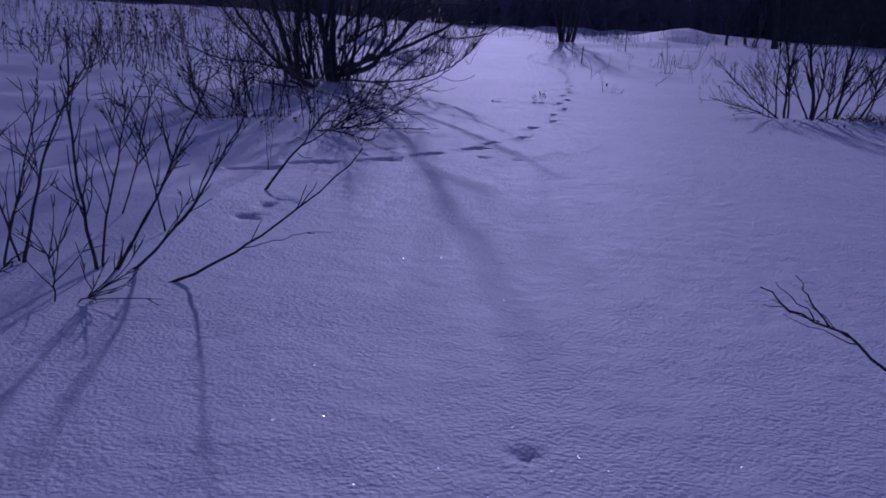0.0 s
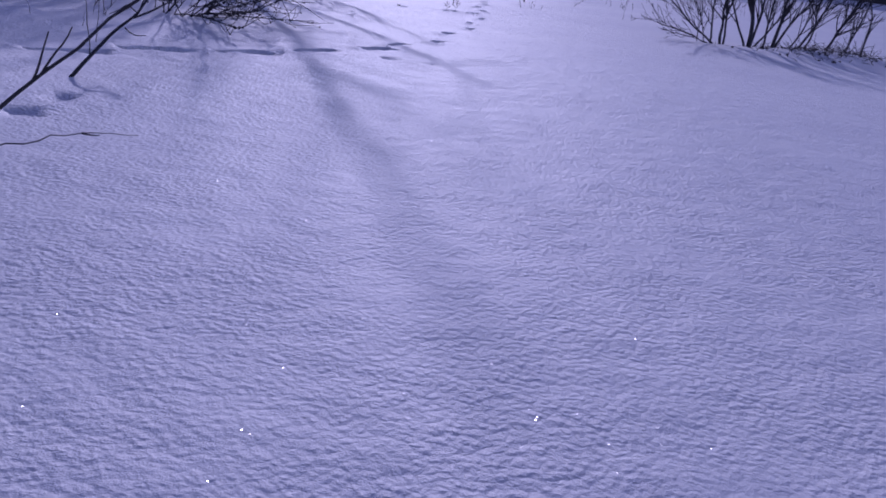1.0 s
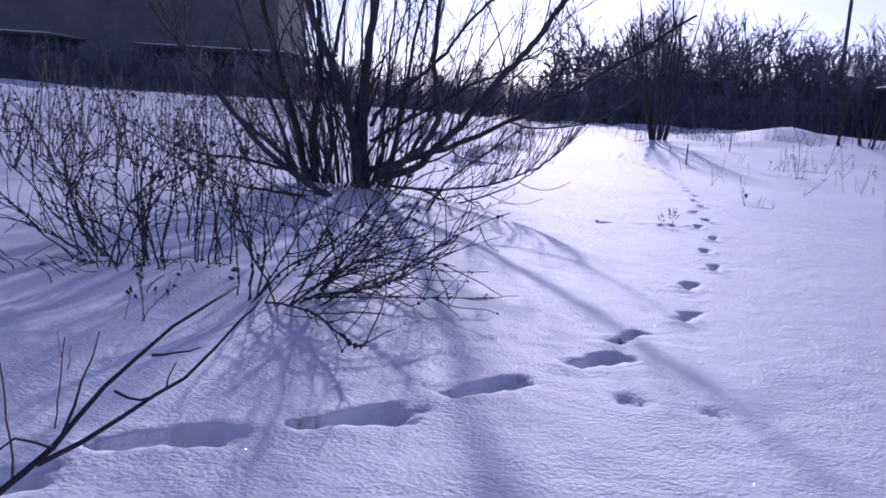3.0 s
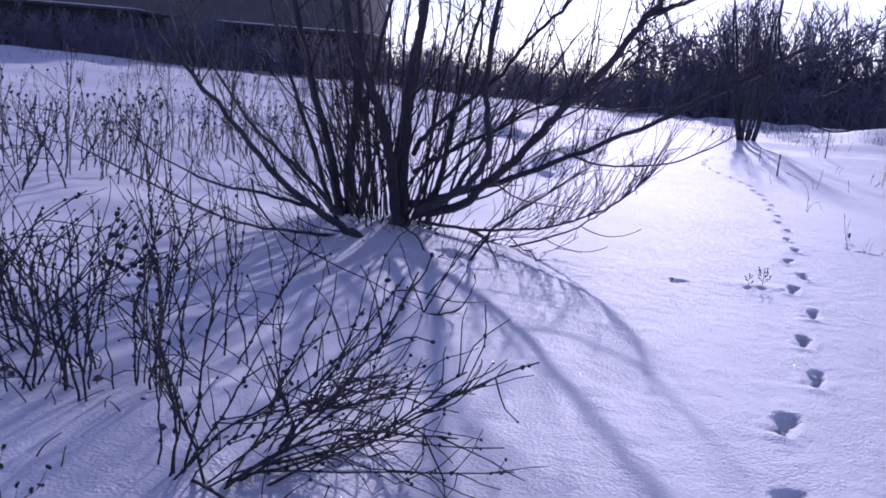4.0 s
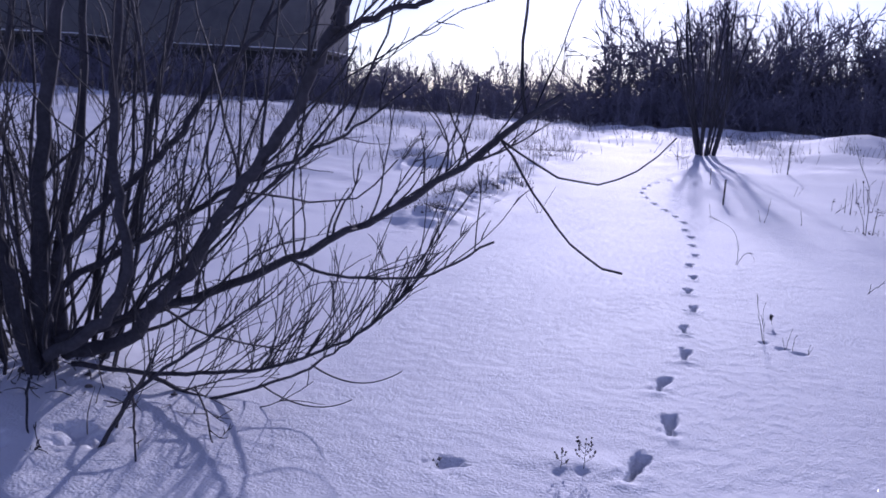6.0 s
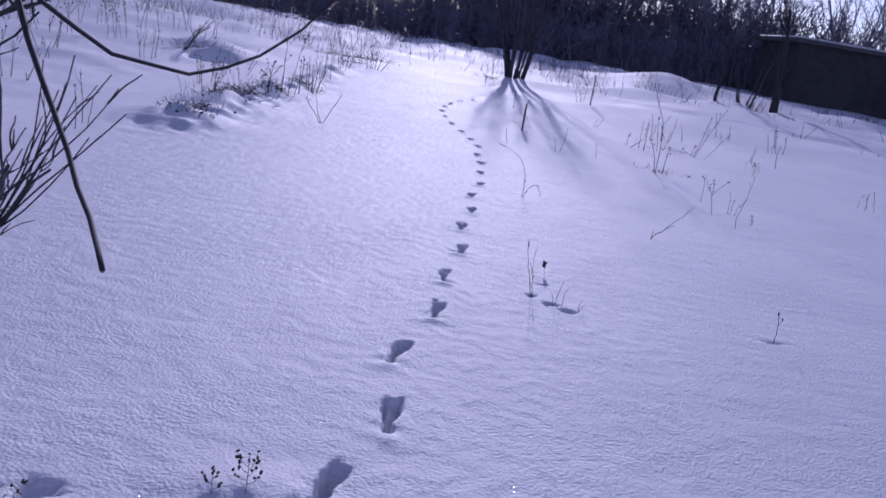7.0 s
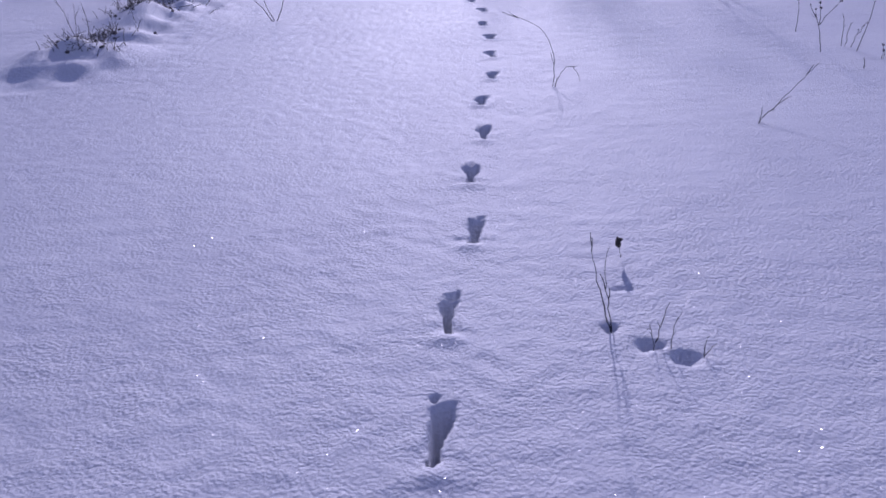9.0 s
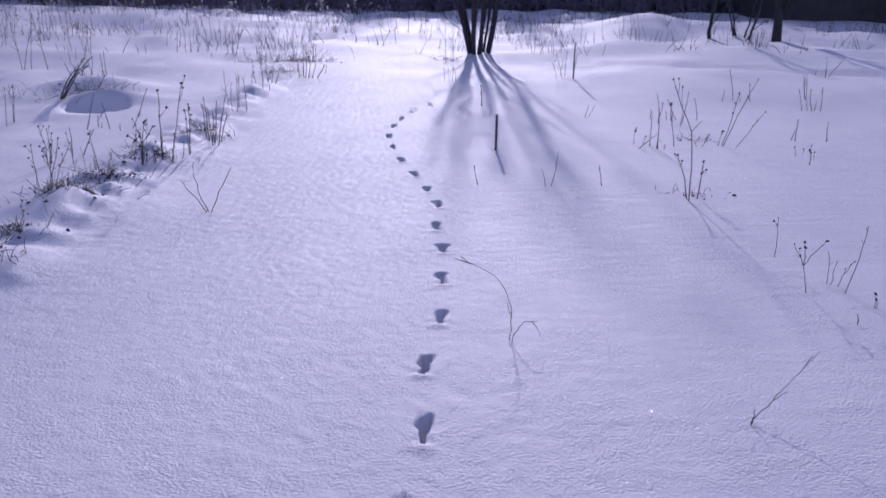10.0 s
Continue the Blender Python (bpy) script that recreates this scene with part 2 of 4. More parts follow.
# the trail: place, heading in degrees clockwise from +y, length of the mark
TRAIL = [
    (0.69, 5.13, 62, 0.17), (0.86, 5.32, 60, 0.165), (1.09, 5.46, 58, 0.165), (1.283, 5.654, 50, 0.15),
    (1.496, 5.872, 42, 0.13), (1.583, 6.085, 34, 0.13), (1.762, 6.340, 26, 0.13), (1.853, 6.760, 20, 0.13),
    (2.016, 7.155, 15, 0.14), (2.073, 7.555, 14, 0.14), (2.200, 7.965, 12, 0.14), (2.222, 8.380, 17, 0.165),
    (2.338, 8.705, 8, 0.15), (2.347, 9.065, 12, 0.14), (2.466, 9.440, 8, 0.14), (2.503, 9.807, 8, 0.13),
    (2.587, 10.201, 8, 0.13), (2.611, 10.596, 8, 0.13), (2.688, 10.986, 8, 0.13), (2.717, 11.396, 8, 0.12),
    (2.799, 11.799, 7, 0.12), (2.840, 12.219, 4, 0.12), (2.881, 12.628, 2, 0.12), (2.880, 12.979, 2, 0.12),
    (2.92, 13.39, 0, 0.12), (2.88, 13.72, -4, 0.12), (2.83, 14.08, -6, 0.12), (2.76, 14.47, -6, 0.12),
    (2.72, 14.86, -4, 0.12), (2.70, 15.24, 2, 0.12), (2.74, 15.62, 8, 0.12), (2.82, 16.0, 14, 0.12), (2.93, 16.36, 20, 0.12), (3.10, 16.7, 26, 0.12)]
# other small pits: place, radius, depth
PITS = [(1.53, 5.66, 0.025, 0.02), (1.67, 5.63, 0.022, 0.02), (1.46, 3.19, 0.022, 0.015), (0.85, 4.56, 0.03, 0.018), (0.83, 4.41, 0.035, 0.018), (0.16, 16.6, 0.24, 0.75),
        (2.81, 9.73, 0.016, 0.02), (2.86, 9.66, 0.022, 0.025), (2.91, 9.62, 0.024, 0.028), (2.03, 8.295, 0.017, 0.013), (2.085, 8.31, 0.017, 0.013),
        (1.75, 8.27, 0.04, 0.03), (0.86, 8.12, 0.06, 0.05), (3.616, 9.60, 0.02, 0.015), (2.86, 9.88, 0.018, 0.012), (0.66, 8.02, 0.05, 0.04)]
# snow heaped up: place, radius x, radius y, height
HEAPS = [(0.52, 8.45, 0.45, 0.40, 0.07), (7.6, 25.0, 1.2, 0.8, 0.27), (9.4, 25.6, 1.6, 0.9, 0.16), (-0.1, 17.6, 0.5, 0.35, 0.16), (0.2, 16.95, 0.4, 0.16, 0.10), (1.05, 13.4, 0.35, 0.45, 0.07), (1.2, 14.6, 0.3, 0.4, 0.06), (0.95, 12.4, 0.3, 0.3, 0.06),
         (0.6, 6.2, 0.4, 0.3, 0.05), (0.3, 5.6, 0.4, 0.3, 0.05), (0.35, 4.6, 0.35, 0.4, 0.05), (2.07, 8.36, 0.12, 0.06, 0.012), (4.35, 7.75, 0.5, 0.35, 0.06)]


def ground_height(x, y, fine=True):
    x, y = np.asarray(x, float), np.asarray(y, float)
    z = 0.42 * smooth01((y - 11.0) / 20) + 0.16 * smooth01((-x - 1) / 12) * smooth01((y - 8) / 22)
    rough_side = smooth01((0.75 - x) / 1.2) * smooth01((y - 2.0) / 2.5)
    far = smooth01((y - 14) / 8)
    trail_side = np.maximum(rough_side, far)
    z = z + (vnoise(x, y, 0.75, 3) - 0.5) * 0.07 * trail_side + (vnoise(x, y, 0.28, 5) - 0.5) * 0.035 * rough_side
    z = z + (vnoise(x, y, 2.6, 7) - 0.5) * (0.025 + 0.14 * trail_side * smooth01((np.abs(x - 2.6) - 1.2) / 2))
    z = z + (vnoise(x * 0.5, y, 1.1, 11) - 0.5) * 0.10 * far * smooth01((np.abs(x - 2.4) - 1.3) / 1.5)
    z = z + (vnoise(x * 0.7, y, 0.55, 13) - 0.5) * 0.17 * smooth01((y - 20) / 4) * smooth01((60 - y) / 15)
    bank = np.exp(-((x - (1.0 + 0.10 * (y - 13.0))) / 0.22) ** 2) * smooth01((y - 11.6) / 0.6) * smooth01((20.5 - y) / 2)
    z = z + (vnoise(x, y, 0.13, 17) - 0.35) * 0.075 * bank + (vnoise(x, y, 0.3, 19) - 0.3) * 0.06 * bank
    for hx, hy, rx, ry, h in HEAPS:
        z = z + h * np.exp(-(((x - hx) / rx) ** 2 + ((y - hy) / ry) ** 2))
    run = 19.0 + 1.75 * np.exp(-np.maximum(x - 5.0, 0) / 1.6)
    z = z - 0.06 * np.exp(-((y - run) / 0.10) ** 2) * smooth01((x - 4.6) / 0.5)
    z = z - 0.04 * np.exp(-((y - 21.6 - 0.05 * np.sin(x * 2.1)) / 0.09) ** 2) * smooth01((4.4 - x) / 0.6) * smooth01((x + 7) / 1.5)
    z = z + (vnoise(x * 0.6, y, 0.32, 29) - 0.5) * 0.07 * smooth01((y - 20.5) / 3) * smooth01((45 - y) / 12)
    if fine:
        z = z + (vnoise(x * 0.8 + y * 0.6, y * 0.8 - x * 0.6, 0.03, 21) - 0.5) * 0.0032 + (vnoise(x * 0.5 - y * 0.87, y * 0.5 + x * 0.87, 0.07, 23) - 0.5) * 0.0014
        for px, py, r, d in PITS:
            k = np.hypot(x - px, y - py) / r + (0.5 * (vnoise(x, y, 0.22, 51) - 0.5) if r > 0.2 else 1.1 * (vnoise(x, y, 0.022, 53) - 0.5))
            z = z - 0.6 * d * smooth01(1.3 - k)
        for i, (px, py, head, ln) in enumerate(TRAIL):
            a = radians(head)
            near = (np.abs(x - px) < 0.3) & (np.abs(y - py) < 0.3)
            dx, dy = x[near] - px, y[near] - py
            v = dx * math.sin(a) + dy * math.cos(a)
            u = dx * math.cos(a) - dy * math.sin(a)
            u = u + (vnoise(x[near], y[near], 0.035, 40 + i) - 0.5) * 0.014 - v * 0.04 * ((i * 5) % 3 - 1)
            f = (v + ln * 0.5) / ln
            # a narrow slot at the near end that opens into a ragged fan at the far one
            ragged = (vnoise(x[near], y[near], 0.016, 80 + i) - 0.5) * 0.34 * smooth01((f - 0.35) * 1.8)
            half = (0.006 + 0.014 * smooth01((f + ragged) * 1.0) ** 1.2) * (0.75 + 2.2 * (ln - 0.10) + 0.25 * ((i * 7) % 5) / 4) * (1.5 if i < 5 else 1.0)
            cut = smooth01((1.22 - np.abs(u) / half) * 2.4)
            runs = smooth01(f * 9 + 0.75) * smooth01((1.22 + ragged - f) * 1.5)
            z[near] -= 0.105 * cut * runs
            lip = 0.9 * np.exp(-((f + 0.22) / 0.17) ** 2 - (u / 0.035) ** 2) + 0.55 * np.exp(-((f - 0.22) / 0.22) ** 2 - ((np.abs(u) - half - 0.03) / 0.013) ** 2)
            dent = np.exp(-((f - 0.10) / 0.14) ** 2 - ((np.abs(u + 0.006) - half - 0.016) / 0.012) ** 2)
            z[near] += 0.008 * lip - 0.004 * dent
    return z


def steps(lo, hi, fine_lo, fine_hi, d, grow):
    """Grid lines, close together between fine_lo and fine_hi, ever wider outside."""
    out = list(np.arange(fine_lo, fine_hi, d))
    s, v = d, fine_hi
    while v < hi:
        out.append(v)
        s = min(s * grow, 60.0)
        v += s
    out.append(hi)
    s, v = d, fine_lo
    low = []
    while v > lo:
        s = min(s * grow, 60.0)
        v -= s
        low.append(max(v, lo))
    return np.array(low[::-1] + out)


gx = steps(-900, 900, 0.6, 3.0, 0.0122, 1.055)
gy = steps(-600, 1500, 2.7, 14.4, 0.0122, 1.04)


def halved(lines, lo, hi):
    """The grid lines, with one more between each two from lo to hi."""
    mid = (lines[:-1] + lines[1:]) / 2
    return np.sort(np.concatenate([lines, mid[(mid > lo) & (mid < hi)]]))


gx, gy = halved(gx, 1.95, 2.75), halved(gy, 7.85, 10.3)
X, Y = np.meshgrid(gx, gy)
Z = ground_height(X.ravel(), Y.ravel())
co = np.stack([X.ravel(), Y.ravel(), Z], 1).astype(np.float32)
nx, ny = len(gx), len(gy)
idx = np.arange(nx * ny).reshape(ny, nx)
quads = np.stack([idx[:-1, :-1], idx[:-1, 1:], idx[1:, 1:], idx[1:, :-1]], -1).reshape(-1, 4)
gm = bpy.data.meshes.new("ground")
gm.vertices.add(len(co))
gm.vertices.foreach_set("co", co.ravel())
gm.loops.add(quads.size)
gm.loops.foreach_set("vertex_index", quads.ravel().astype(np.int32))
gm.polygons.add(len(quads))
gm.polygons.foreach_set("loop_start", np.arange(0, quads.size, 4, dtype=np.int32))
gm.polygons.foreach_set("use_smooth", np.ones(len(quads), dtype=bool))
gm.update(calc_edges=True)
gm.materials.append(M_SNOW)
ground = tagged(new("ground", gm), "wind-crusted sparkling snow field crossed by a trail of paw prints", "snow", kind="structure")


def on_ground(x, y, sink=0.0):
    return Vector((x, y, float(ground_height(np.array([x]), np.array([y]), False)[0]) - sink))


# ---- the many-stemmed willow ----
def willow():
    rng = random.Random(11)
    c = on_ground(0.52, 8.42, 0.03)
    tree = thing("willow_shrub", c, "many-stemmed bare willow shrub with arching limbs, standing in snow", "shrub")
    o = lambda x, y, z: Vector((x, y, z)) - c
    def stem_of(name, points, r, tip, sides, steps, kink):
        """A part grown through a few points, with knots and small kinks."""
        q = [o(*p) for p in points]
        q = [q[0] * 2 - q[1]] + q + [q[-1] * 2 - q[-2]]
        pts = []
        for i in range(1, len(q) - 2):
            for k in range(steps):
                u = k / steps
                pts.append(0.5 * (q[i] * 2 + (q[i + 1] - q[i - 1]) * u + (q[i - 1] * 2 - q[i] * 5 + q[i + 1] * 4 - q[i + 2]) * u * u + (q[i] * 3 - q[i - 1] - q[i + 1] * 3 + q[i + 2]) * u ** 3))
        pts.append(q[-2])
        pts = wobble(rng, pts, kink)
        t = Tubes()
        t.add(pts, r, tip, sides)
        return pts, part(name, t.mesh(name, M_BARK), tree)
    # upright stems and their forks
    stems = [(((0.59, 8.40, -0.04), (0.58, 8.41, 0.15), (0.555, 8.42, 0.42), (0.56, 8.45, 0.80), (0.62, 8.50, 1.35), (0.58, 8.55, 2.1), (0.64, 8.6, 2.9)), 0.032, 15),
             (((0.575, 8.37, 0.02), (0.53, 8.34, 0.30), (0.47, 8.32, 0.54), (0.32, 8.28, 0.86), (0.22, 8.22, 1.3), (0.06, 8.2, 1.9), (-0.02, 8.2, 2.4)), 0.027, 14),
             (((0.29, 8.50, -0.03), (0.22, 8.52, 0.25), (0.12, 8.50, 0.58), (0.02, 8.50, 0.90), (-0.12, 8.55, 1.5), (-0.26, 8.6, 2.2)), 0.025, 12),
             (((0.31, 8.54, -0.03), (0.28, 8.55, 0.30), (0.30, 8.56, 0.66), (0.27, 8.60, 1.1), (0.36, 8.65, 1.9)), 0.028, 11),
             (((0.60, 8.42, 0.38), (0.65, 8.50, 0.49), (0.79, 8.50, 0.61), (0.94, 8.50, 0.76), (1.05, 8.50, 0.92), (1.21, 8.50, 1.10), (1.36, 8.55, 1.4)), 0.013, 12),
             (((0.66, 8.30, 0.15), (0.87, 8.22, 0.29), (0.95, 8.20, 0.46), (0.91, 8.20, 0.70), (0.93, 8.2, 1.1), (0.88, 8.2, 1.6), (0.96, 8.2, 2.2)), 0.018, 12),
             (((0.52, 8.58, -0.03), (0.48, 8.62, 0.35), (0.53, 8.68, 0.80), (0.46, 8.80, 1.7)), 0.026, 10),
             (((0.36, 8.46, -0.03), (0.40, 8.44, 0.30), (0.37, 8.46, 0.62), (0.44, 8.5, 1.1), (0.40, 8.5, 1.6)), 0.016, 9),
             (((0.64, 8.55, -0.03), (0.70, 8.60, 0.30), (0.74, 8.68, 0.70), (0.86, 8.8, 1.5)), 0.016, 9),
             (((0.24, 8.56, -0.03), (0.06, 8.62, 0.40), (-0.10, 8.70, 0.70), (-0.34, 8.8, 1.3)), 0.014, 9),
             (((0.63, 8.42, 0.12), (0.82, 8.40, 0.18), (0.94, 8.35, 0.30), (1.06, 8.30, 0.42), (1.19, 8.22, 0.60), (1.31, 8.15, 0.74), (1.41, 8.10, 0.87), (1.46, 8.05, 0.95), (1.52, 8.00, 1.03), (1.56, 7.95, 1.10), (1.67, 7.91, 1.30), (1.84, 7.88, 1.62)), 0.022, 22),
             (((1.48, 8.04, 0.98), (1.55, 8.00, 1.02), (1.65, 7.95, 1.05), (1.75, 7.90, 1.08)), 0.009, 9)]
    for points, r, count in stems:
        pts, stem = stem_of("stem", points, r, 0.2 * r + 0.003, 7, 6, 0.007)
        w = Tubes()
        side_twigs(rng, w, pts, r * 0.6, int(count * 0.8), 0.66, (20, 55), 0.10, 0.4, 0.5, 2, 3, 0.1, 7, 0.0019)
        part("crown", w.mesh("crown", M_TWIG), stem)
    # arching limbs: points, radius, twigs
    limbs = [(((0.60, 8.42, 0.16), (0.85, 8.52, 0.24), (1.20, 8.50, 0.40), (1.60, 8.20, 0.63), (1.98, 7.72, 0.90)), 0.021, 30),
             (((0.65, 8.42, 0.09), (0.89, 8.45, 0.08), (1.14, 8.46, 0.11), (1.34, 8.46, 0.18), (1.52, 8.48, 0.29), (1.67, 8.50, 0.49)), 0.009, 24),
             (((0.86, 8.44, 0.08), (1.04, 8.46, 0.02), (1.26, 8.46, 0.10), (1.40, 8.46, 0.19), (1.52, 8.48, 0.30)), 0.007, 12),
             (((0.60, 8.42, 0.30), (0.77, 8.50, 0.42), (0.89, 8.50, 0.49), (1.08, 8.50, 0.61), (1.20, 8.50, 0.67), (1.38, 8.50, 0.77), (1.52, 8.50, 0.87)), 0.012, 20),
             (((0.92, 8.10, -0.01), (1.02, 8.10, 0.16), (1.13, 8.10, 0.25), (1.24, 8.10, 0.34), (1.35, 8.10, 0.43)), 0.007, 14),
             (((1.28, 8.45, 0.44), (1.42, 8.40, 0.42), (1.67, 8.25, 0.47), (1.87, 7.89, 0.63)), 0.0055, 5),
             (((0.47, 8.15, 0.03), (0.36, 8.06, 0.12), (0.20, 7.90, 0.27), (0.02, 7.70, 0.55), (-0.12, 7.45, 0.80)), 0.021, 24),
             (((0.30, 8.02, 0.16), (0.12, 7.95, 0.20), (-0.20, 8.05, 0.22), (-0.60, 8.15, 0.36)), 0.010, 16),
             (((0.32, 8.45, 0.03), (0.14, 8.42, 0.22), (-0.15, 8.40, 0.45), (-0.50, 8.35, 0.95)), 0.014, 20),
             (((0.42, 8.20, 0.03), (0.25, 7.98, 0.06), (0.05, 7.70, 0.14), (-0.25, 7.25, 0.40)), 0.009, 12),
             (((0.55, 8.70, 0.03), (0.70, 9.0, 0.3), (0.95, 9.35, 0.6), (1.25, 9.7, 1.1)), 0.013, 14),
             (((0.40, 8.60, 0.03), (0.20, 8.9, 0.3), (-0.1, 9.2, 0.6), (-0.5, 9.5, 1.0)), 0.013, 14),
             (((0.86, 8.36, 0.09), (0.95, 8.22, 0.10), (1.02, 8.10, 0.05), (1.07, 8.02, -0.01)), 0.0045, 6),
             (((1.05, 8.36, 0.09), (1.12, 8.28, 0.05), (1.16, 8.20, 0.06), (1.19, 8.16, 0.03)), 0.003, 3),
             (((0.60, 8.30, 0.08), (0.70, 8.15, 0.07), (0.78, 8.05, 0.01), (0.84, 8.0, 0.04)), 0.004, 5)]
    for k, (points, r, count) in enumerate(limbs):
        pts, limb = stem_of("limb", points, r, max(0.0022, r * 0.25), 6, 6, min(0.008, r * 0.5))
        w = Tubes()
        low = r < 0.0046
        side_twigs(rng, w, pts, max(0.0055, r * 0.55), count if low else int(count * 1.3), 0.12 if low else 0.42, (22, 60), 0.10, 0.35, 0.42, 1, 3, 0.1 if low else 0.7, 7, 0.0019)
        if k == 0:
            # the hanging shoots at the end of the long limb
            p, _ = along(pts, 0.93)
            w.add(wobble(rng, bezier(p, p + Vector((0.08, -0.06, -0.08)), p + Vector((0.13, -0.13, -0.20)), o(2.09, 7.53, 0.66), 9), 0.003), 0.0032, 0.0018, 4)
            w.add(wobble(rng, bezier(o(1.92, 7.80, 0.86), o(1.89, 7.84, 0.98), o(1.90, 7.88, 1.12), o(1.93, 7.9, 1.45), 9), 0.003), 0.0048, 0.002, 4)
            w.add(wobble(rng, bezier(p, p + Vector((0.12, -0.02, -0.09)), p + Vector((0.22, 0.0, -0.10)), p + Vector((0.31, 0.0, 0.02)), 9), 0.003), 0.0028, 0.0016, 4)
        if k == 2:
            # thin tips that hang low over the snow
            w.add(bezier(o(1.34, 8.46, 0.15), o(1.44, 8.45, 0.10), o(1.52, 8.44, 0.11), o(1.60, 8.43, 0.17), 9), 0.0028, 0.0014, 4)
            w.add(bezier(o(1.20, 8.46, 0.075), o(1.30, 8.44, 0.025), o(1.40, 8.43, 0.03), o(1.47, 8.42, 0.08), 9), 0.0026, 0.0014, 4)
        if k == 1:
            # the fine broom at the end of the low limb
            for _ in range(34):
                p, d = along(pts, rng.uniform(0.45, 0.92))
                w.add(shoot(rng, p, Vector((0.55, rng.uniform(-0.1, 0.5), rng.uniform(0.45, 1.1))), rng.uniform(0.16, 0.36), 7, 0.5, 0.22), 0.0023, 0.0013, 3)
        tagged(part("spray", w.mesh("spray", M_TWIG), limb), kind="stuff")
    # thin upright shoots that stand on the spreading limbs
    for x, y, z, lean in ((0.86, 8.38, 0.22, 8), (0.98, 8.34, 0.34, 14), (1.10, 8.28, 0.47, 10), (1.20, 8.22, 0.61, 22), (1.30, 8.16, 0.73, 6), (1.38, 8.11, 0.83, 24), (1.48, 8.04, 0.97, 16),
                          (0.80, 8.50, 0.44, 10), (0.95, 8.50, 0.53, 20), (1.10, 8.50, 0.62, 6), (1.26, 8.50, 0.70, 16), (1.40, 8.50, 0.79, 26), (0.86, 8.50, 0.68, 12), (1.02, 8.50, 0.88, 20), (1.16, 8.50, 1.04, 28)):
        t = Tubes()
        pts = wobble(rng, shoot(rng, o(x, y, z), toward(rng.uniform(60, 120), 90 - lean), rng.uniform(0.45, 0.85), 10, 0.2, 0.25), 0.004)
        t.add(pts, 0.0046, 0.0018, 4)
        side_twigs(rng, t, pts, 0.0045, 5, 0.22, (18, 45), 0.2, 0.3, 0.3, 0, 3, 0.1, 5, 0.0016)
        part("shoot", t.mesh("shoot", M_TWIG), tree)
    # slender whips between the stems
    for k in range(10):
        az = rng.uniform(0, 360)
        p = Vector((0.52, 8.52, 0)) + toward(az, 0) * rng.uniform(0.04, 0.2)
        p = on_ground(p.x, p.y, 0.03) - c
        pts = wobble(rng, shoot(rng, p, toward(az + rng.uniform(-30, 30), rng.uniform(68, 86)), rng.uniform(1.4, 2.2), 14, 0.1, 0.3), 0.005)
        r = rng.uniform(0.006, 0.010)
        t, w = Tubes(), Tubes()
        t.add(pts, r, 0.003, 5)
        whip = part("stem", t.mesh("stem", M_BARK), tree)
        side_twigs(rng, w, pts, r, 12, 0.5, (18, 45), 0.3, 0.4, 0.4, 1, 3, 0.1, 6, 0.0018)
        part("crown", w.mesh("crown", M_TWIG), whip)
    # thin shoots round the foot
    for k in range(38):
        az = rng.uniform(0, 360)
        p = Vector((0.45, 8.5, 0)) + toward(az, 0) * rng.uniform(0.04, 0.26)
        p = on_ground(p.x, p.y, 0.03) - c
        pts = wobble(rng, shoot(rng, p, toward(az + rng.uniform(-40, 40), rng.uniform(52, 86)), rng.uniform(0.5, 1.2), 11, 0.3, 0.36), 0.004)
        t = Tubes()
        r = rng.uniform(0.003, 0.0075)
        t.add(pts, r, 0.0018, 4)
        side_twigs(rng, t, pts, r, 6, 0.3, (20, 50), 0.15, 0.4, 0.4, 1)
        part("shoot", t.mesh("shoot", M_TWIG), tree)
    return tree


willow()


def small_shrub(name, place, label, specs, seed, twig_len=0.22, twigs=6, material=None, upward=0.2, depth=1):
    """A bush of single shoots: offset x, y, azimuth, elevation, length, radius."""
    rng = random.Random(seed)
    material = material or M_TWIG
    bush = thing(name, place, label, "shrub")
    for dx, dy, az, el, ln, r in specs:
        pts = wobble(rng, shoot(rng, on_ground(place.x + dx, place.y + dy, 0.02) - place, toward(az, el), ln, 10, 0.2, 0.3), 0.003)
        t = Tubes()
        t.add(pts, r * 0.8, max(0.0013, r * 0.3), 5)
        side_twigs(rng, t, pts, r * 1.1, twigs, twig_len, (22, 50), 0.2, 0.25, 0.3, depth, 3, upward)
        part("stem", t.mesh("stem", material), bush)
    return bush


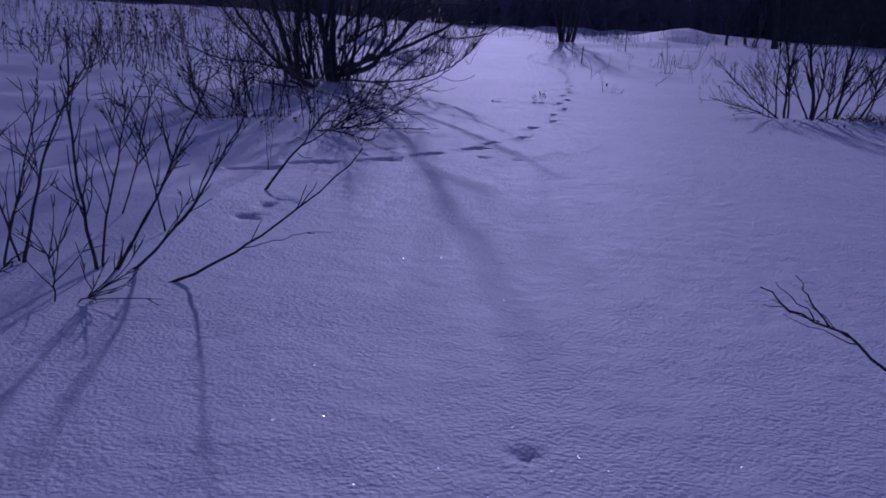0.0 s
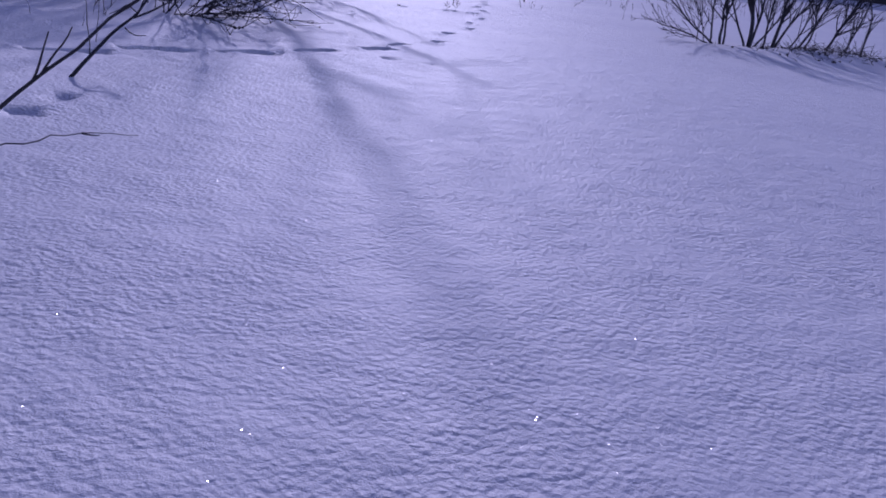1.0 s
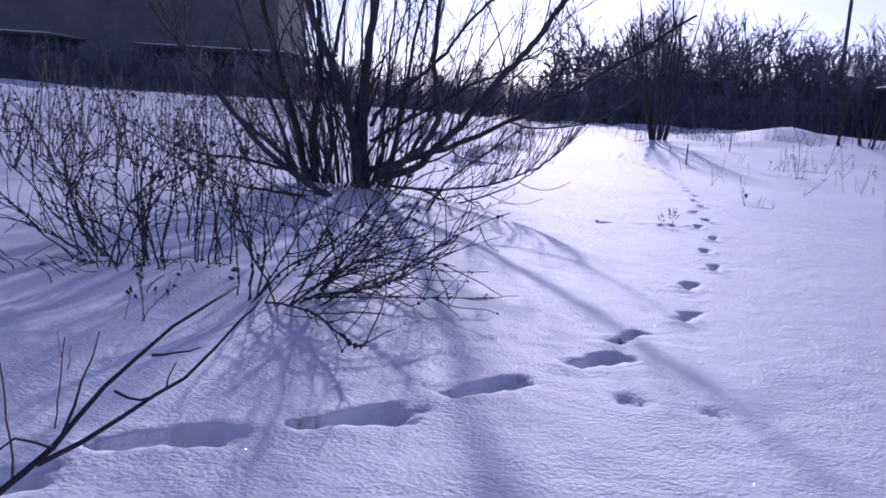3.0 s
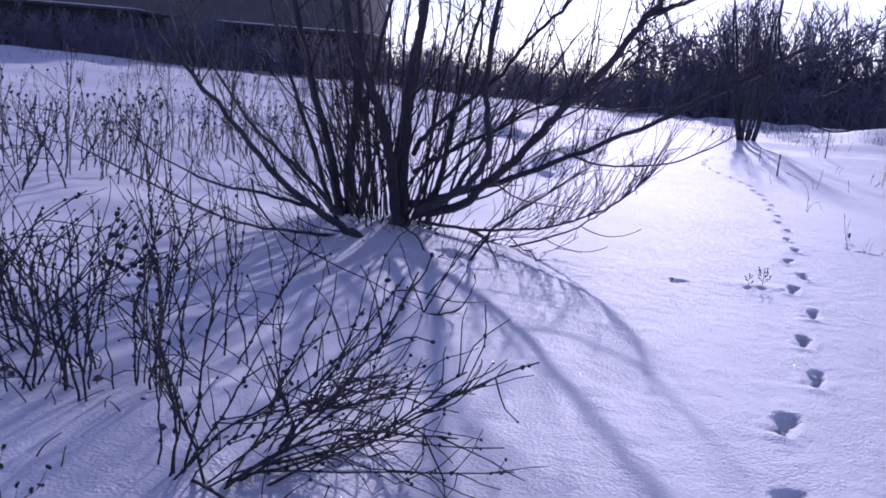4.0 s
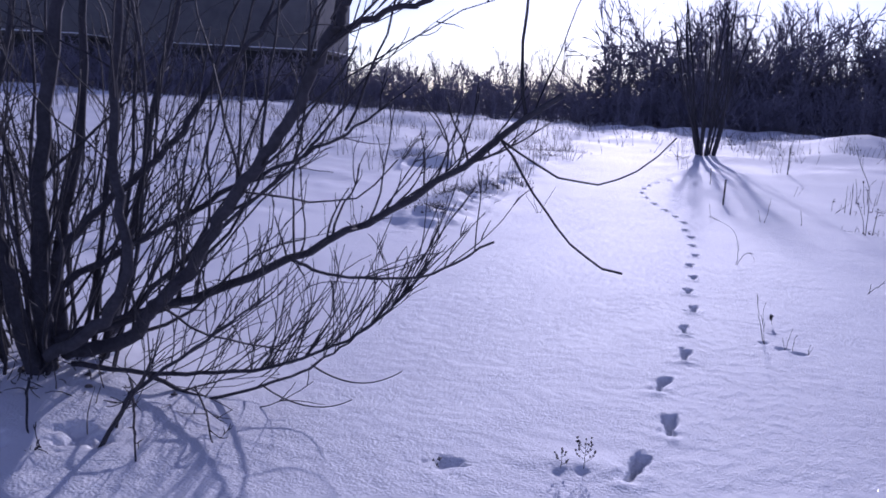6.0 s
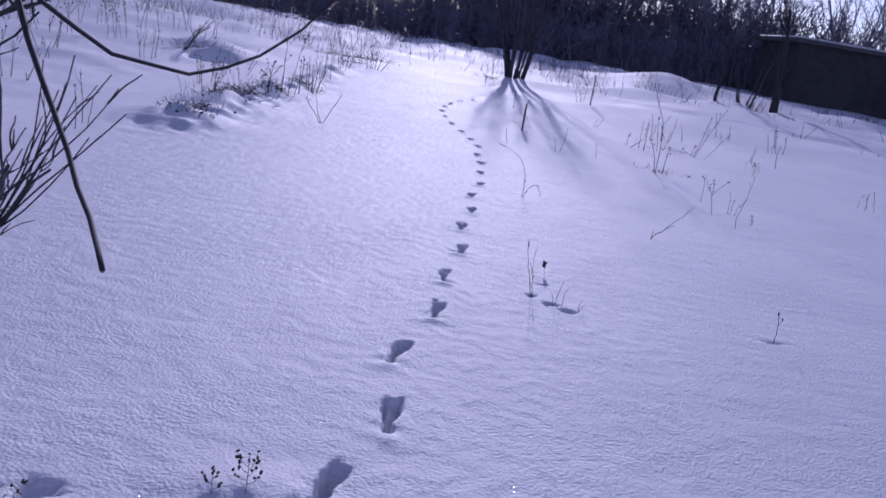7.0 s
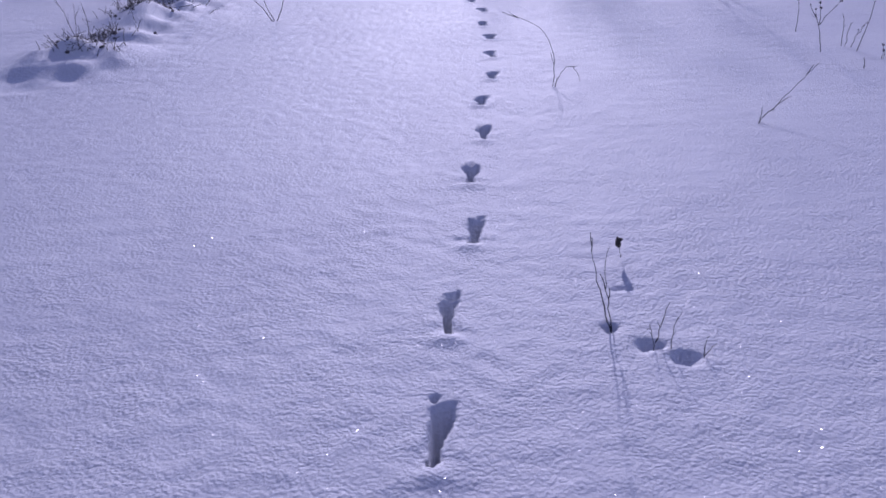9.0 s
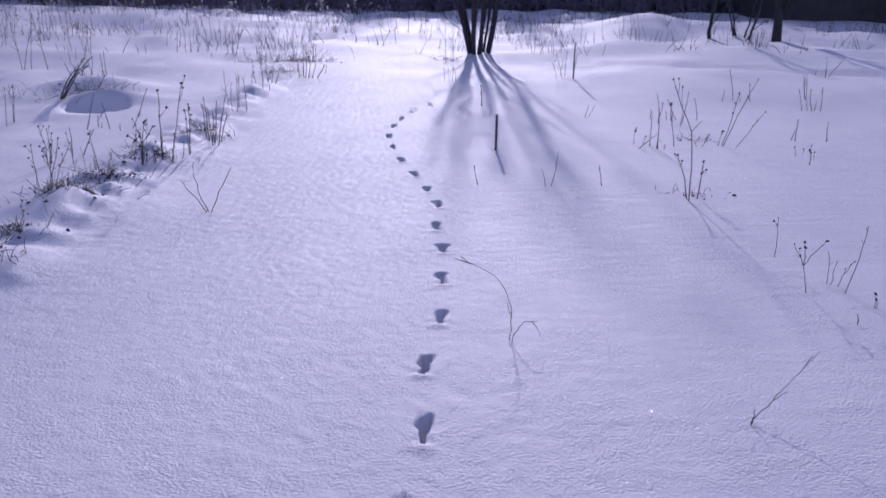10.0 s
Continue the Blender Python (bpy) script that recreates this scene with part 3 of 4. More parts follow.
# shrub at the far side of the trail, seen at the start
small_shrub("willow_shrub", on_ground(3.95, 8.0), "low bare willow shrub growing from a snow bank",
            [(-0.22, 0.16, -20, 84, 0.60, 0.009), (-0.17, 0.12, 10, 80, 0.72, 0.013), (-0.14, 0.14, -30, 78, 0.66, 0.010), (-0.02, 0.04, 10, 86, 0.80, 0.019), (0.0, 0.06, 60, 70, 0.72, 0.012),
             (0.02, 0.06, 70, 52, 0.60, 0.009), (-0.03, 0.05, -70, 62, 0.66, 0.010), (-0.2, 0.1, -82, 42, 0.62, 0.009), (-0.2, 0.12, -85, 14, 0.52, 0.006), (0.17, 0.1, 50, 74, 0.70, 0.016),
             (0.19, 0.12, 60, 60, 0.70, 0.012), (0.34, 0.1, 70, 58, 0.66, 0.012), (0.36, 0.06, 60, 50, 0.60, 0.009), (0.47, 0.0, 80, 58, 0.62, 0.011), (0.5, 0.05, 60, 66, 0.6, 0.010), (0.18, -0.08, 110, 62, 0.5, 0.008),
             (-0.27, 0.14, -60, 82, 0.42, 0.005), (-0.31, 0.16, 0, 86, 0.36, 0.004), (0.12, 0.12, 25, 80, 0.68, 0.010), (0.62, 0.05, 70, 60, 0.55, 0.009), (0.75, 0.05, 60, 62, 0.55, 0.009)], 5, 0.26, 18, None, 0.2, 2)
# saplings beside the start
small_shrub("sapling", on_ground(0.63, 3.9), "bare young willow shoots sticking out of the snow",
            [(0.0, 0.0, -50, 74, 0.52, 0.0055), (0.03, 0.0, 60, 50, 0.50, 0.005), (0.05, 0.01, 70, 42, 0.45, 0.005), (0.0, 0.02, -10, 76, 0.42, 0.004), (-0.17, 0.02, 30, 72, 0.46, 0.0055), (-0.17, 0.03, -70, 60, 0.35, 0.004),
             (-0.2, 0.0, 15, 66, 0.40, 0.004), (0.0, -0.2, -30, 80, 0.12, 0.0025), (0.02, -0.21, 60, 40, 0.10, 0.002), (0.05, 0.3, -20, 72, 0.34, 0.003), (-0.1, 0.4, 40, 70, 0.36, 0.003)], 9, 0.18, 9)
small_shrub("sapling", on_ground(0.40, 3.55), "bare broken twig with dark buds in the snow", [(0.0, 0.0, 70, 35, 0.26, 0.004), (0.05, 0.08, 60, 30, 0.2, 0.003)], 14, 0.05, 3)


def leaning_branch(label, a, b, c, d, r, seed, twigs, length):
    rng = random.Random(seed)
    foot = Vector(a)
    br = thing("branch", foot, label, "branch")
    pts = wobble(rng, bezier(*[Vector(q) - foot for q in (a, b, c, d)]), 0.003)
    t = Tubes()
    t.add(pts, r, r * 0.3, 5)
    side_twigs(rng, t, pts, r, twigs, length, (15, 40), 0.25, 0.1, 0.2, 0)
    part("stem", t.mesh("stem", M_TWIG), br)
    return br


leaning_branch("long thin bare branch leaning out over the snow", (0.79, 3.84, -0.01), (0.92, 3.90, 0.04), (1.08, 3.64, 0.18), (1.19, 3.78, 0.30), 0.0038, 3, 4, 0.09)
leaning_branch("thin bare twig lying close over the snow", (0.955, 3.804, 0.086), (1.0, 3.82, 0.10), (1.06, 3.9, 0.10), (1.11, 4.0, 0.08), 0.0013, 31, 1, 0.05)
def forked_branch(label, r, limbs):
    """A lying branch: a main limb and its forks, each through a few points."""
    rng = random.Random(4)
    foot = Vector(limbs[0][0])
    br = thing("branch", foot, label, "branch")
    for k, limb in enumerate(limbs):
        q = [Vector(p) - foot for p in limb]
        pts = [q[0]]
        for a, b in zip(q, q[1:]):
            pts += [a.lerp(b, 0.5) + rnd(rng) * 0.003, b]
        t = Tubes()
        rr = r if k == 0 else r * (0.62 if k == 1 else 0.4)
        t.add(pts, rr, rr * 0.35, 5)
        part("stem" if k == 0 else "fork", t.mesh("stem", M_TWIG), br)


forked_branch("bare forked branch rising slantwise from the snow beside the trail", 0.0046, [
    [(0.80, 4.74, -0.01), (0.847, 4.87, 0.068), (0.867, 4.93, 0.097), (0.894, 4.99, 0.126), (0.905, 5.07, 0.161), (0.931, 5.18, 0.199), (0.968, 5.30, 0.226)],
    [(0.891, 4.97, 0.118), (0.943, 5.03, 0.147), (0.985, 5.08, 0.174), (1.017, 5.16, 0.22), (1.028, 5.20, 0.237)],
    [(0.897, 4.99, 0.126), (0.876, 4.96, 0.146), (0.846, 4.93, 0.125)],
    [(0.899, 5.00, 0.137), (0.907, 5.02, 0.183), (0.91, 5.05, 0.225)],
    [(0.916, 5.07, 0.157), (0.952, 5.05, 0.158), (0.982, 5.04, 0.175), (0.988, 5.05, 0.20)],
    [(0.924, 5.14, 0.176), (0.95, 5.14, 0.181), (0.979, 5.14, 0.19)],
    [(0.88, 4.93, 0.098), (0.904, 4.92, 0.085), (0.933, 4.90, 0.09)]])
forked_branch("bare branch tip with a fan of thin twigs", 0.0017, [
    [(2.14, 2.86, -0.02), (1.721, 2.880, 0.270), (1.693, 2.880, 0.292), (1.666, 2.880, 0.306), (1.640, 2.880, 0.317), (1.619, 2.880, 0.327), (1.601, 2.880, 0.339)],
    [(1.666, 2.880, 0.306), (1.647, 2.880, 0.326), (1.637, 2.880, 0.338), (1.629, 2.880, 0.351)],
    [(1.693, 2.880, 0.292), (1.673, 2.880, 0.298), (1.647, 2.880, 0.306), (1.624, 2.880, 0.316)],
    [(1.651, 2.880, 0.313), (1.634, 2.880, 0.326), (1.620, 2.880, 0.338), (1.613, 2.880, 0.344)],
    [(1.640, 2.880, 0.317), (1.623, 2.880, 0.323), (1.606, 2.880, 0.324)],
    [(1.656, 2.880, 0.311), (1.630, 2.880, 0.319), (1.612, 2.880, 0.329)],
    [(1.683, 2.880, 0.298), (1.660, 2.880, 0.316), (1.640, 2.880, 0.330)]])
leaning_branch("thin arching twig bowed down to the snow", (0.20, 7.62, 0.30), (0.28, 7.50, 0.08), (0.66, 7.35, 0.11), (0.914, 7.274, 0.005), 0.0045, 8, 6, 0.12)
leaning_branch("slender twig rising from the bowed branch tip", (0.914, 7.274, 0.0), (0.95, 7.274, 0.08), (1.0, 7.274, 0.20), (1.042, 7.274, 0.302), 0.0036, 18, 4, 0.07)
leaning_branch("slender twig rising from the bowed branch tip", (0.912, 7.276, 0.0), (0.88, 7.28, 0.08), (0.84, 7.28, 0.16), (0.813, 7.274, 0.228), 0.0032, 19, 2, 0.06)
leaning_branch("upcurved hook-shaped twig rising from the snow", (0.92, 7.27, 0.0), (0.99, 7.26, 0.0), (1.06, 7.27, 0.03), (1.06, 7.274, 0.143), 0.0042, 20, 6, 0.05)
leaning_branch("short twig rising from the snow", (0.95, 7.27, 0.0), (0.98, 7.27, 0.05), (1.02, 7.27, 0.11), (1.038, 7.274, 0.172), 0.0034, 22, 3, 0.05)
for k, (x, y, h) in enumerate(((0.36, 7.72, 0.26), (0.44, 7.66, 0.22), (0.30, 7.60, 0.24), (0.52, 7.58, 0.20), (0.40, 7.52, 0.18))):
    leaning_branch("thin bare shoot arching down in front of the willow", (x, y, -0.01), (x - 0.03, y, h * 0.5), (x - 0.08, y + 0.02, h * 0.9), (x - 0.16, y + 0.05, h * 1.25), 0.0024, 230 + k, 3, 0.07)
leaning_branch("short bare twig standing in the snow", (0.88, 7.43, -0.01), (0.93, 7.5, 0.08), (0.97, 7.52, 0.12), (1.0, 7.55, 0.2), 0.004, 12, 3, 0.1)
leaning_branch("bare shoot standing slantwise in the snow", (0.89, 8.22, -0.02), (0.95, 8.15, 0.08), (1.05, 8.1, 0.18), (1.12, 8.05, 0.33), 0.005, 13, 3, 0.12)


# ---- dry weeds ----
def weed(place, label, seed, stalks=3, height=0.3, heads=6, head=0.006, lean=20, spread=0.05, branching=4, group="", name="dry_weed"):
    rng = random.Random(seed)
    w = thing(name, place, label, "dry plant", group)
    for _ in range(stalks):
        p = on_ground(place.x + rng.uniform(-spread, spread), place.y + rng.uniform(-spread, spread), 0.015) - place
        h = height * rng.uniform(0.6, 1.1)
        pts = wobble(rng, shoot(rng, p, toward(rng.uniform(0, 360), 90 - rng.uniform(0, lean)), h, 8, 0.1, 0.2), 0.002)
        r = 0.0018 + 0.004 * h if height > 0.2 else 0.0008 + 0.004 * h
        t = Tubes()
        t.add(pts, r, r * 0.5, 4)
        ends = [pts[-1]]
        for _ in range(branching):
            a, d = along(pts, rng.uniform(0.35, 0.95))
            q = (d + rnd(rng) * 0.7).normalized()
            b = shoot(rng, a, q, h * rng.uniform(0.12, 0.35), 4, 0.3, 0.2)
            t.add(b, r * 0.5, r * 0.3, 3)
            ends.append(b[-1])
        stalk = part("stalk", t.mesh("stalk", M_STALK), w)
        if heads and group == "weeds of the open field":
            s = Tubes()
            for e in ends[:heads]:
                s.lump(e, head * rng.uniform(0.4, 0.8), rng, rng.uniform(1.0, 2.0))
            tagged(part("seed_tuft", s.mesh("seed_tuft", M_SEED), stalk), kind="stuff")
        elif heads:
            for e in ends[:heads]:
                s = Tubes()
                for _ in range(2):
                    s.lump(e + rnd(rng) * head * 0.35, head * rng.uniform(0.3, 0.5), rng, rng.uniform(1.8, 3.0))
                part("seed_head", s.mesh("seed_head", M_SEED), stalk)
    return w


# the dead bushes beside the trail
def dead_clump(place, label, seed, count, spread, az, el, length, up, twigs, nubs, radius=0.0025, cluster=0):
    """Zigzag stalks from one foot, with knobbly side twigs; cluster: dense seed pods round the tips of so many stalks."""
    rng = random.Random(seed)
    c = on_ground(*place)
    b = thing("dead_bush", c, label, "dry plant", "dead bushes beside the trail")
    for k in range(count):
        r = radius * rng.uniform(0.7, 1.2)
        foot = on_ground(c.x + rng.gauss(0, spread), c.y + rng.gauss(0, spread * 0.7), 0.02) - c
        pts = wobble(rng, shoot(rng, foot, toward(rng.uniform(*az), rng.uniform(*el)), rng.uniform(*length), 11, up, 0.55), 0.0035)
        pts = [Vector((p.x, p.y, max(p.z, 0.008) if i > 1 else p.z)) for i, p in enumerate(pts)]
        t, tips = Tubes(), []
        t.add(pts, r, r * 0.5, 4)
        for _ in range(twigs):
            a, d = along(pts, rng.uniform(0.25, 0.98))
            q = shoot(rng, a, (d + rnd(rng) * 0.9).normalized(), rng.uniform(0.06, 0.20), 5, 0.15, 0.5)
            t.add(q, r * 0.6, r * 0.35, 3)
            tips.append(q[-1])
            tips.append(q[3])
        for _ in range(14):
            t.lump(along(pts, rng.uniform(0.15, 0.97))[0] + rnd(rng) * r * 0.7, r * rng.uniform(0.9, 1.7), rng, 1.4)
        stalk = part("stalk", t.mesh("stalk", M_TWIG), b)
        rng.shuffle(tips)
        for p in tips[:nubs]:
            h = Tubes()
            h.lump(p, rng.uniform(0.0022, 0.0040), rng, rng.uniform(1.0, 1.6))
            part("seed_head", h.mesh("seed_head", M_SEED), stalk)
        if k < cluster:
            for _ in range(12):
                h = Tubes()
                h.lump(pts[-1 - rng.randrange(3)] + rnd(rng) * 0.035, rng.uniform(0.0045, 0.0075), rng, rng.uniform(0.9, 1.5))
                part("seed_head", h.mesh("seed_head", M_SEED), stalk)


ARCHING = "tangled dead bush with arching stalks and dark seed heads"
dead_clump((0.80, 6.03), ARCHING, 21, 11, 0.035, (10, 125), (18, 60), (0.38, 0.58), -0.45, 10, 5, 0.0028)
dead_clump((0.86, 6.17), ARCHING, 22, 8, 0.04, (30, 120), (15, 55), (0.24, 0.40), -0.15, 9, 5)
dead_clump((0.76, 6.02), "dead bush with upright knobbly stalks beside the arching one", 23, 8, 0.03, (-30, 60), (48, 82), (0.24, 0.42), 0.2, 6, 3)
dead_clump((0.55, 6.32), "dense bundle of upright dead stalks in the snow", 24, 8, 0.035, (-180, 180), (74, 89), (0.34, 0.50), 0.1, 4, 2)
dead_clump((0.44, 6.22), "tall dry weed with a dense dark seed cluster", 25, 5, 0.03, (-180, 180), (72, 88), (0.30, 0.40), 0.1, 4, 7, 0.0028, 3)
dead_clump((0.33, 6.24), "dead upright weed stalks with dark seed heads", 26, 5, 0.05, (-180, 180), (66, 86), (0.28, 0.42), 0.1, 5, 5)
dead_clump((0.21, 6.47), "dead bush whose stalks all sweep to one side", 27, 9, 0.035, (-115, -60), (26, 60), (0.32, 0.50), 0.35, 6, 4, 0.0030)
dead_clump((0.12, 6.60), "dead bush whose stalks all sweep to one side", 28, 6, 0.05, (-110, -20), (45, 72), (0.28, 0.42), 0.3, 5, 3)
dead_clump((0.40, 6.40), "dead leaning weed stalks with knobbly side twigs", 29, 6, 0.05, (-120, -30), (55, 80), (0.30, 0.42), 0.2, 5, 3)
dead_clump((0.33, 6.80), "dead upright weed stalks with dark seed heads", 30, 7, 0.08, (-180, 180), (70, 88), (0.34, 0.48), 0.1, 5, 4)
dead_clump((0.62, 6.62), "dead upright weed stalks with dark seed heads", 40, 5, 0.08, (-180, 180), (62, 86), (0.26, 0.40), 0.1, 5, 4)
dead_clump((-1.78, 9.19), "dark twiggy dead weeds in the open snow", 240, 7, 0.12, (-180, 180), (52, 86), (0.26, 0.48), 0.2, 6, 3, 0.0038)
dead_clump((-1.33, 9.00), "dark twiggy dead weeds in the open snow", 241, 7, 0.12, (-180, 180), (52, 86), (0.26, 0.48), 0.2, 6, 3, 0.0038)
dead_clump((-1.16, 8.22), "dark twiggy dead weeds in the open snow", 242, 7, 0.12, (-180, 180), (52, 86), (0.26, 0.48), 0.2, 6, 3, 0.0038)
dead_clump((-2.20, 10.92), "dark twiggy dead weeds in the open snow", 243, 7, 0.12, (-180, 180), (52, 86), (0.26, 0.48), 0.2, 6, 3, 0.0038)
dead_clump((-2.97, 11.19), "dark twiggy dead weeds in the open snow", 244, 7, 0.12, (-180, 180), (52, 86), (0.26, 0.48), 0.2, 6, 3, 0.0038)
dead_clump((-2.47, 12.40), "dark twiggy dead weeds in the open snow", 245, 7, 0.12, (-180, 180), (52, 86), (0.26, 0.48), 0.2, 6, 3, 0.0038)
dead_clump((-3.05, 10.68), "dark twiggy dead weeds in the open snow", 246, 7, 0.12, (-180, 180), (52, 86), (0.26, 0.48), 0.2, 6, 3, 0.0038)
weed(on_ground(0.473, 5.544), "short dry weed stub beside the snowy trail", 34, 1, 0.06, 0, 0.005, 10, 0.01, 0)
weed(on_ground(0.735, 5.178), "thin dry weed stalk beside the snowy trail", 36, 1, 0.20, 0, 0.004, 5, 0.004, 0)
weed(on_ground(0.716, 5.306), "thin crooked dry stalk beside the snowy trail", 35, 1, 0.15, 0, 0.004, 22, 0.004, 1)
weed(on_ground(0.629, 5.506), "short dark dry stub beside the snowy trail", 39, 1, 0.08, 0, 0.005, 16, 0.004, 0)
weed(on_ground(0.60, 5.80), "small dry weed with a dark seed cluster by the trail", 33, 4, 0.11, 5, 0.006, 30, 0.03, 3)
weed(on_ground(0.15, 7.5), "thin dry shoots in front of the willow shrub", 37, 4, 0.38, 0, 0.005, 38, 0.12, 3)
# beside the trail
def podded_sprig(x, y, label, seed, height, branches):
    """One thin stem that forks into a few upcurved twigs, each with small dark pods."""
    rng = random.Random(seed)
    c = on_ground(x, y)
    w = thing("dry_weed", c, label, "dry plant")
    t = Tubes()
    stem = wobble(rng, bezier(Vector((0, 0, -0.015)), Vector((0, 0, height * 0.3)), Vector((0.002, 0, height * 0.6)), Vector((0.0, 0, height)), 8), 0.001)
    t.add(stem, 0.0010, 0.0006, 4)
    pods = [stem[-1], stem[-2]]
    for k in range(branches):
        a, _ = along(stem, 0.30 + 0.5 * k / branches)
        side = (-1) ** k
        out = Vector((side * height * rng.uniform(0.16, 0.34), rng.uniform(-0.2, 0.2) * height, 0))
        tip = a + out + Vector((0, 0, height * rng.uniform(0.30, 0.48)))
        q = bezier(a, a + out * 0.6 + Vector((0, 0, 0.004)), a.lerp(tip, 0.7) + out * 0.25, tip, 6)
        t.add(q, 0.0007, 0.0004, 3)
        pods += [q[-1], q[4] + rnd(rng) * 0.003, q[3] + rnd(rng) * 0.003]
    stalk = part("stalk", t.mesh("stalk", M_SEED), w)
    for p in pods:
        h = Tubes()
        h.lump(p + rnd(rng) * 0.001, rng.uniform(0.0022, 0.0032), rng, rng.uniform(1.3, 2.0))
        part("seed_pod", h.mesh("seed_pod", M_SEED), stalk)


podded_sprig(2.091, 8.33, "small dry plant with dark leafy seed pods by the trail", 41, 0.072, 6)
podded_sprig(2.035, 8.315, "small dry sprig with dark pods by the trail", 42, 0.05, 3)
weed(on_ground(1.751, 8.29), "tiny dry sprig poking out of the snow", 43, 2, 0.035, 3, 0.005, 50, 0.02, 2)
z0 = on_ground(2.806, 9.73).z
leaning_branch("thin bare forked stalk curving up out of the snow", (2.806, 9.73, z0 - 0.012), (2.79, 9.73, z0 + 0.05), (2.765, 9.73, z0 + 0.12), (2.762, 9.74, z0 + 0.185), 0.0016, 44, 3, 0.05)
leaning_branch("thin bare stalk curving up out of the snow", (2.808, 9.735, z0 - 0.012), (2.80, 9.735, z0 + 0.05), (2.782, 9.735, z0 + 0.10), (2.795, 9.74, z0 + 0.165), 0.0013, 144, 2, 0.05)
weed(on_ground(2.88, 9.66), "thin bare stalks in the snow", 45, 3, 0.10, 0, 0.004, 18, 0.03, 2)
weed(on_ground(2.893, 10.02), "dry stalk with a flat dark flower head", 46, 1, 0.062, 1, 0.015, 6, 0.003, 0)
weed(on_ground(2.94, 9.62), "thin bare twig in the snow", 47, 2, 0.06, 0, 0.004, 40, 0.006, 2)
weed(on_ground(3.616, 9.61), "thin dry stalk with small seed heads", 48, 1, 0.12, 2, 0.006, 8, 0.004, 2)
leaning_branch("tall thin bare stalk with a drooping tip", (3.015, 11.57, -0.01), (3.03, 11.58, 0.12), (3.02, 11.58, 0.24), (2.85, 11.64, 0.27), 0.0017, 49, 3, 0.10)
leaning_branch("thin bare stalk arching over the snow", (3.02, 11.56, -0.01), (3.04, 11.55, 0.10), (3.09, 11.53, 0.12), (3.11, 11.52, 0.03), 0.0018, 59, 1, 0.04)
leaning_branch("bare twig leaning out of the snow", (3.574, 10.97, -0.01), (3.62, 10.98, 0.05), (3.70, 11.02, 0.09), (3.80, 11.05, 0.18), 0.0017, 50, 3, 0.06)
leaning_branch("short bare twig stub in the snow", (3.58, 10.96, -0.01), (3.583, 10.96, 0.02), (3.588, 10.965, 0.04), (3.592, 10.97, 0.06), 0.0022, 58, 0, 0.02)
for k, (x, y, h) in enumerate([(6.96, 17.1, 0.3), (5.61, 14.5, 0.10), (4.79, 18.6, 0.3), (7.5, 14.8, 0.25), (5.9, 13.2, 0.15), (3.57, 20.1, 0.3), (6.6, 13.6, 0.2)]):
    weed(on_ground(x, y), "thin dry weed stalks standing in the snow", 60 + k, 3 + k % 3, h, k % 3, 0.007, 18, 0.10, 3, "dry weeds beyond the trail")


def dry_plant(place, label, stalks, heads=0, radius=0.003):
    """Dry stalks, each through a few points measured from the foot of the plant."""
    rng = random.Random(int(place[0] * 1000 + place[1] * 7000))
    w = thing("dry_weed", on_ground(*place), label, "dry plant", "dry plants beyond the trail")
    slight = 0.6 if place[1] < 13 else 1.0
    for k, stalk in enumerate(stalks):
        q = [Vector(p) for p in stalk]
        if q[0].z < 0.03:
            q[0].z -= 0.02
        pts = [q[0]]
        for a, b in zip(q, q[1:]):
            n = 3 if len(q) < 4 else 2
            pts += [a.lerp(b, (i + 1) / n) + rnd(rng) * 0.004 for i in range(n)]
        t = Tubes()
        r = radius * slight * rng.uniform(0.8, 1.1)
        t.add(pts, r, r * 0.5, 4)
        ends = [pts[-1]]
        for _ in range(1 + len(pts) // 4):
            a, d = along(pts, rng.uniform(0.5, 0.95))
            b = shoot(rng, a, (d + rnd(rng) * 0.6).normalized(), (pts[-1] - pts[0]).length * rng.uniform(0.08, 0.2), 4, 0.3, 0.2)
            t.add(b, r * 0.5, r * 0.3, 3)
            ends.append(b[-1])
        ob = part("stalk", t.mesh("stalk", M_STALK), w)
        if k < heads:
            for e in ends[:3]:
                h = Tubes()
                h.lump(e, slight * rng.uniform(0.0045, 0.0085), rng, rng.uniform(1.0, 1.6))
                part("seed_head", h.mesh("seed_head", M_SEED), ob)


dry_plant((4.318, 13.381), "tall bent dry weed leaning over the snow", [((0.0, 0.0, 0.0), (-0.003, 0.0, 0.179), (-0.022, 0.0, 0.382), (-0.093, 0.0, 0.519), (-0.158, 0.0, 0.668)), ((0.009, 0.049, 0.001), (-0.016, 0.049, 0.111), (-0.069, 0.049, 0.251)), ((0.06, 0.046, 0.001), (0.074, 0.046, 0.105), (0.082, 0.046, 0.21))], 3, 0.0045)
dry_plant((5.154, 14.950), "slanting dry weed stalks with small seed heads", [((0.0, 0.0, 0.0), (0.055, 0.0, 0.185), (0.094, 0.0, 0.391)), ((0.009, 0.0, 0.0), (0.098, 0.0, 0.226), (0.222, 0.0, 0.485)), ((-0.017, 0.022, 0.0), (0.009, 0.022, 0.11))], 3)
dry_plant((5.234, 14.906), "thin slanting dry stalk in the snow", [((0.0, 0.0, 0.0), (0.098, 0.0, 0.109), (0.207, 0.0, 0.263))], 1)
dry_plant((4.795, 14.950), "thin upright dry stalk in the snow", [((0.0, 0.0, 0.0), (-0.027, 0.0, 0.142), (-0.052, 0.0, 0.303))], 1)
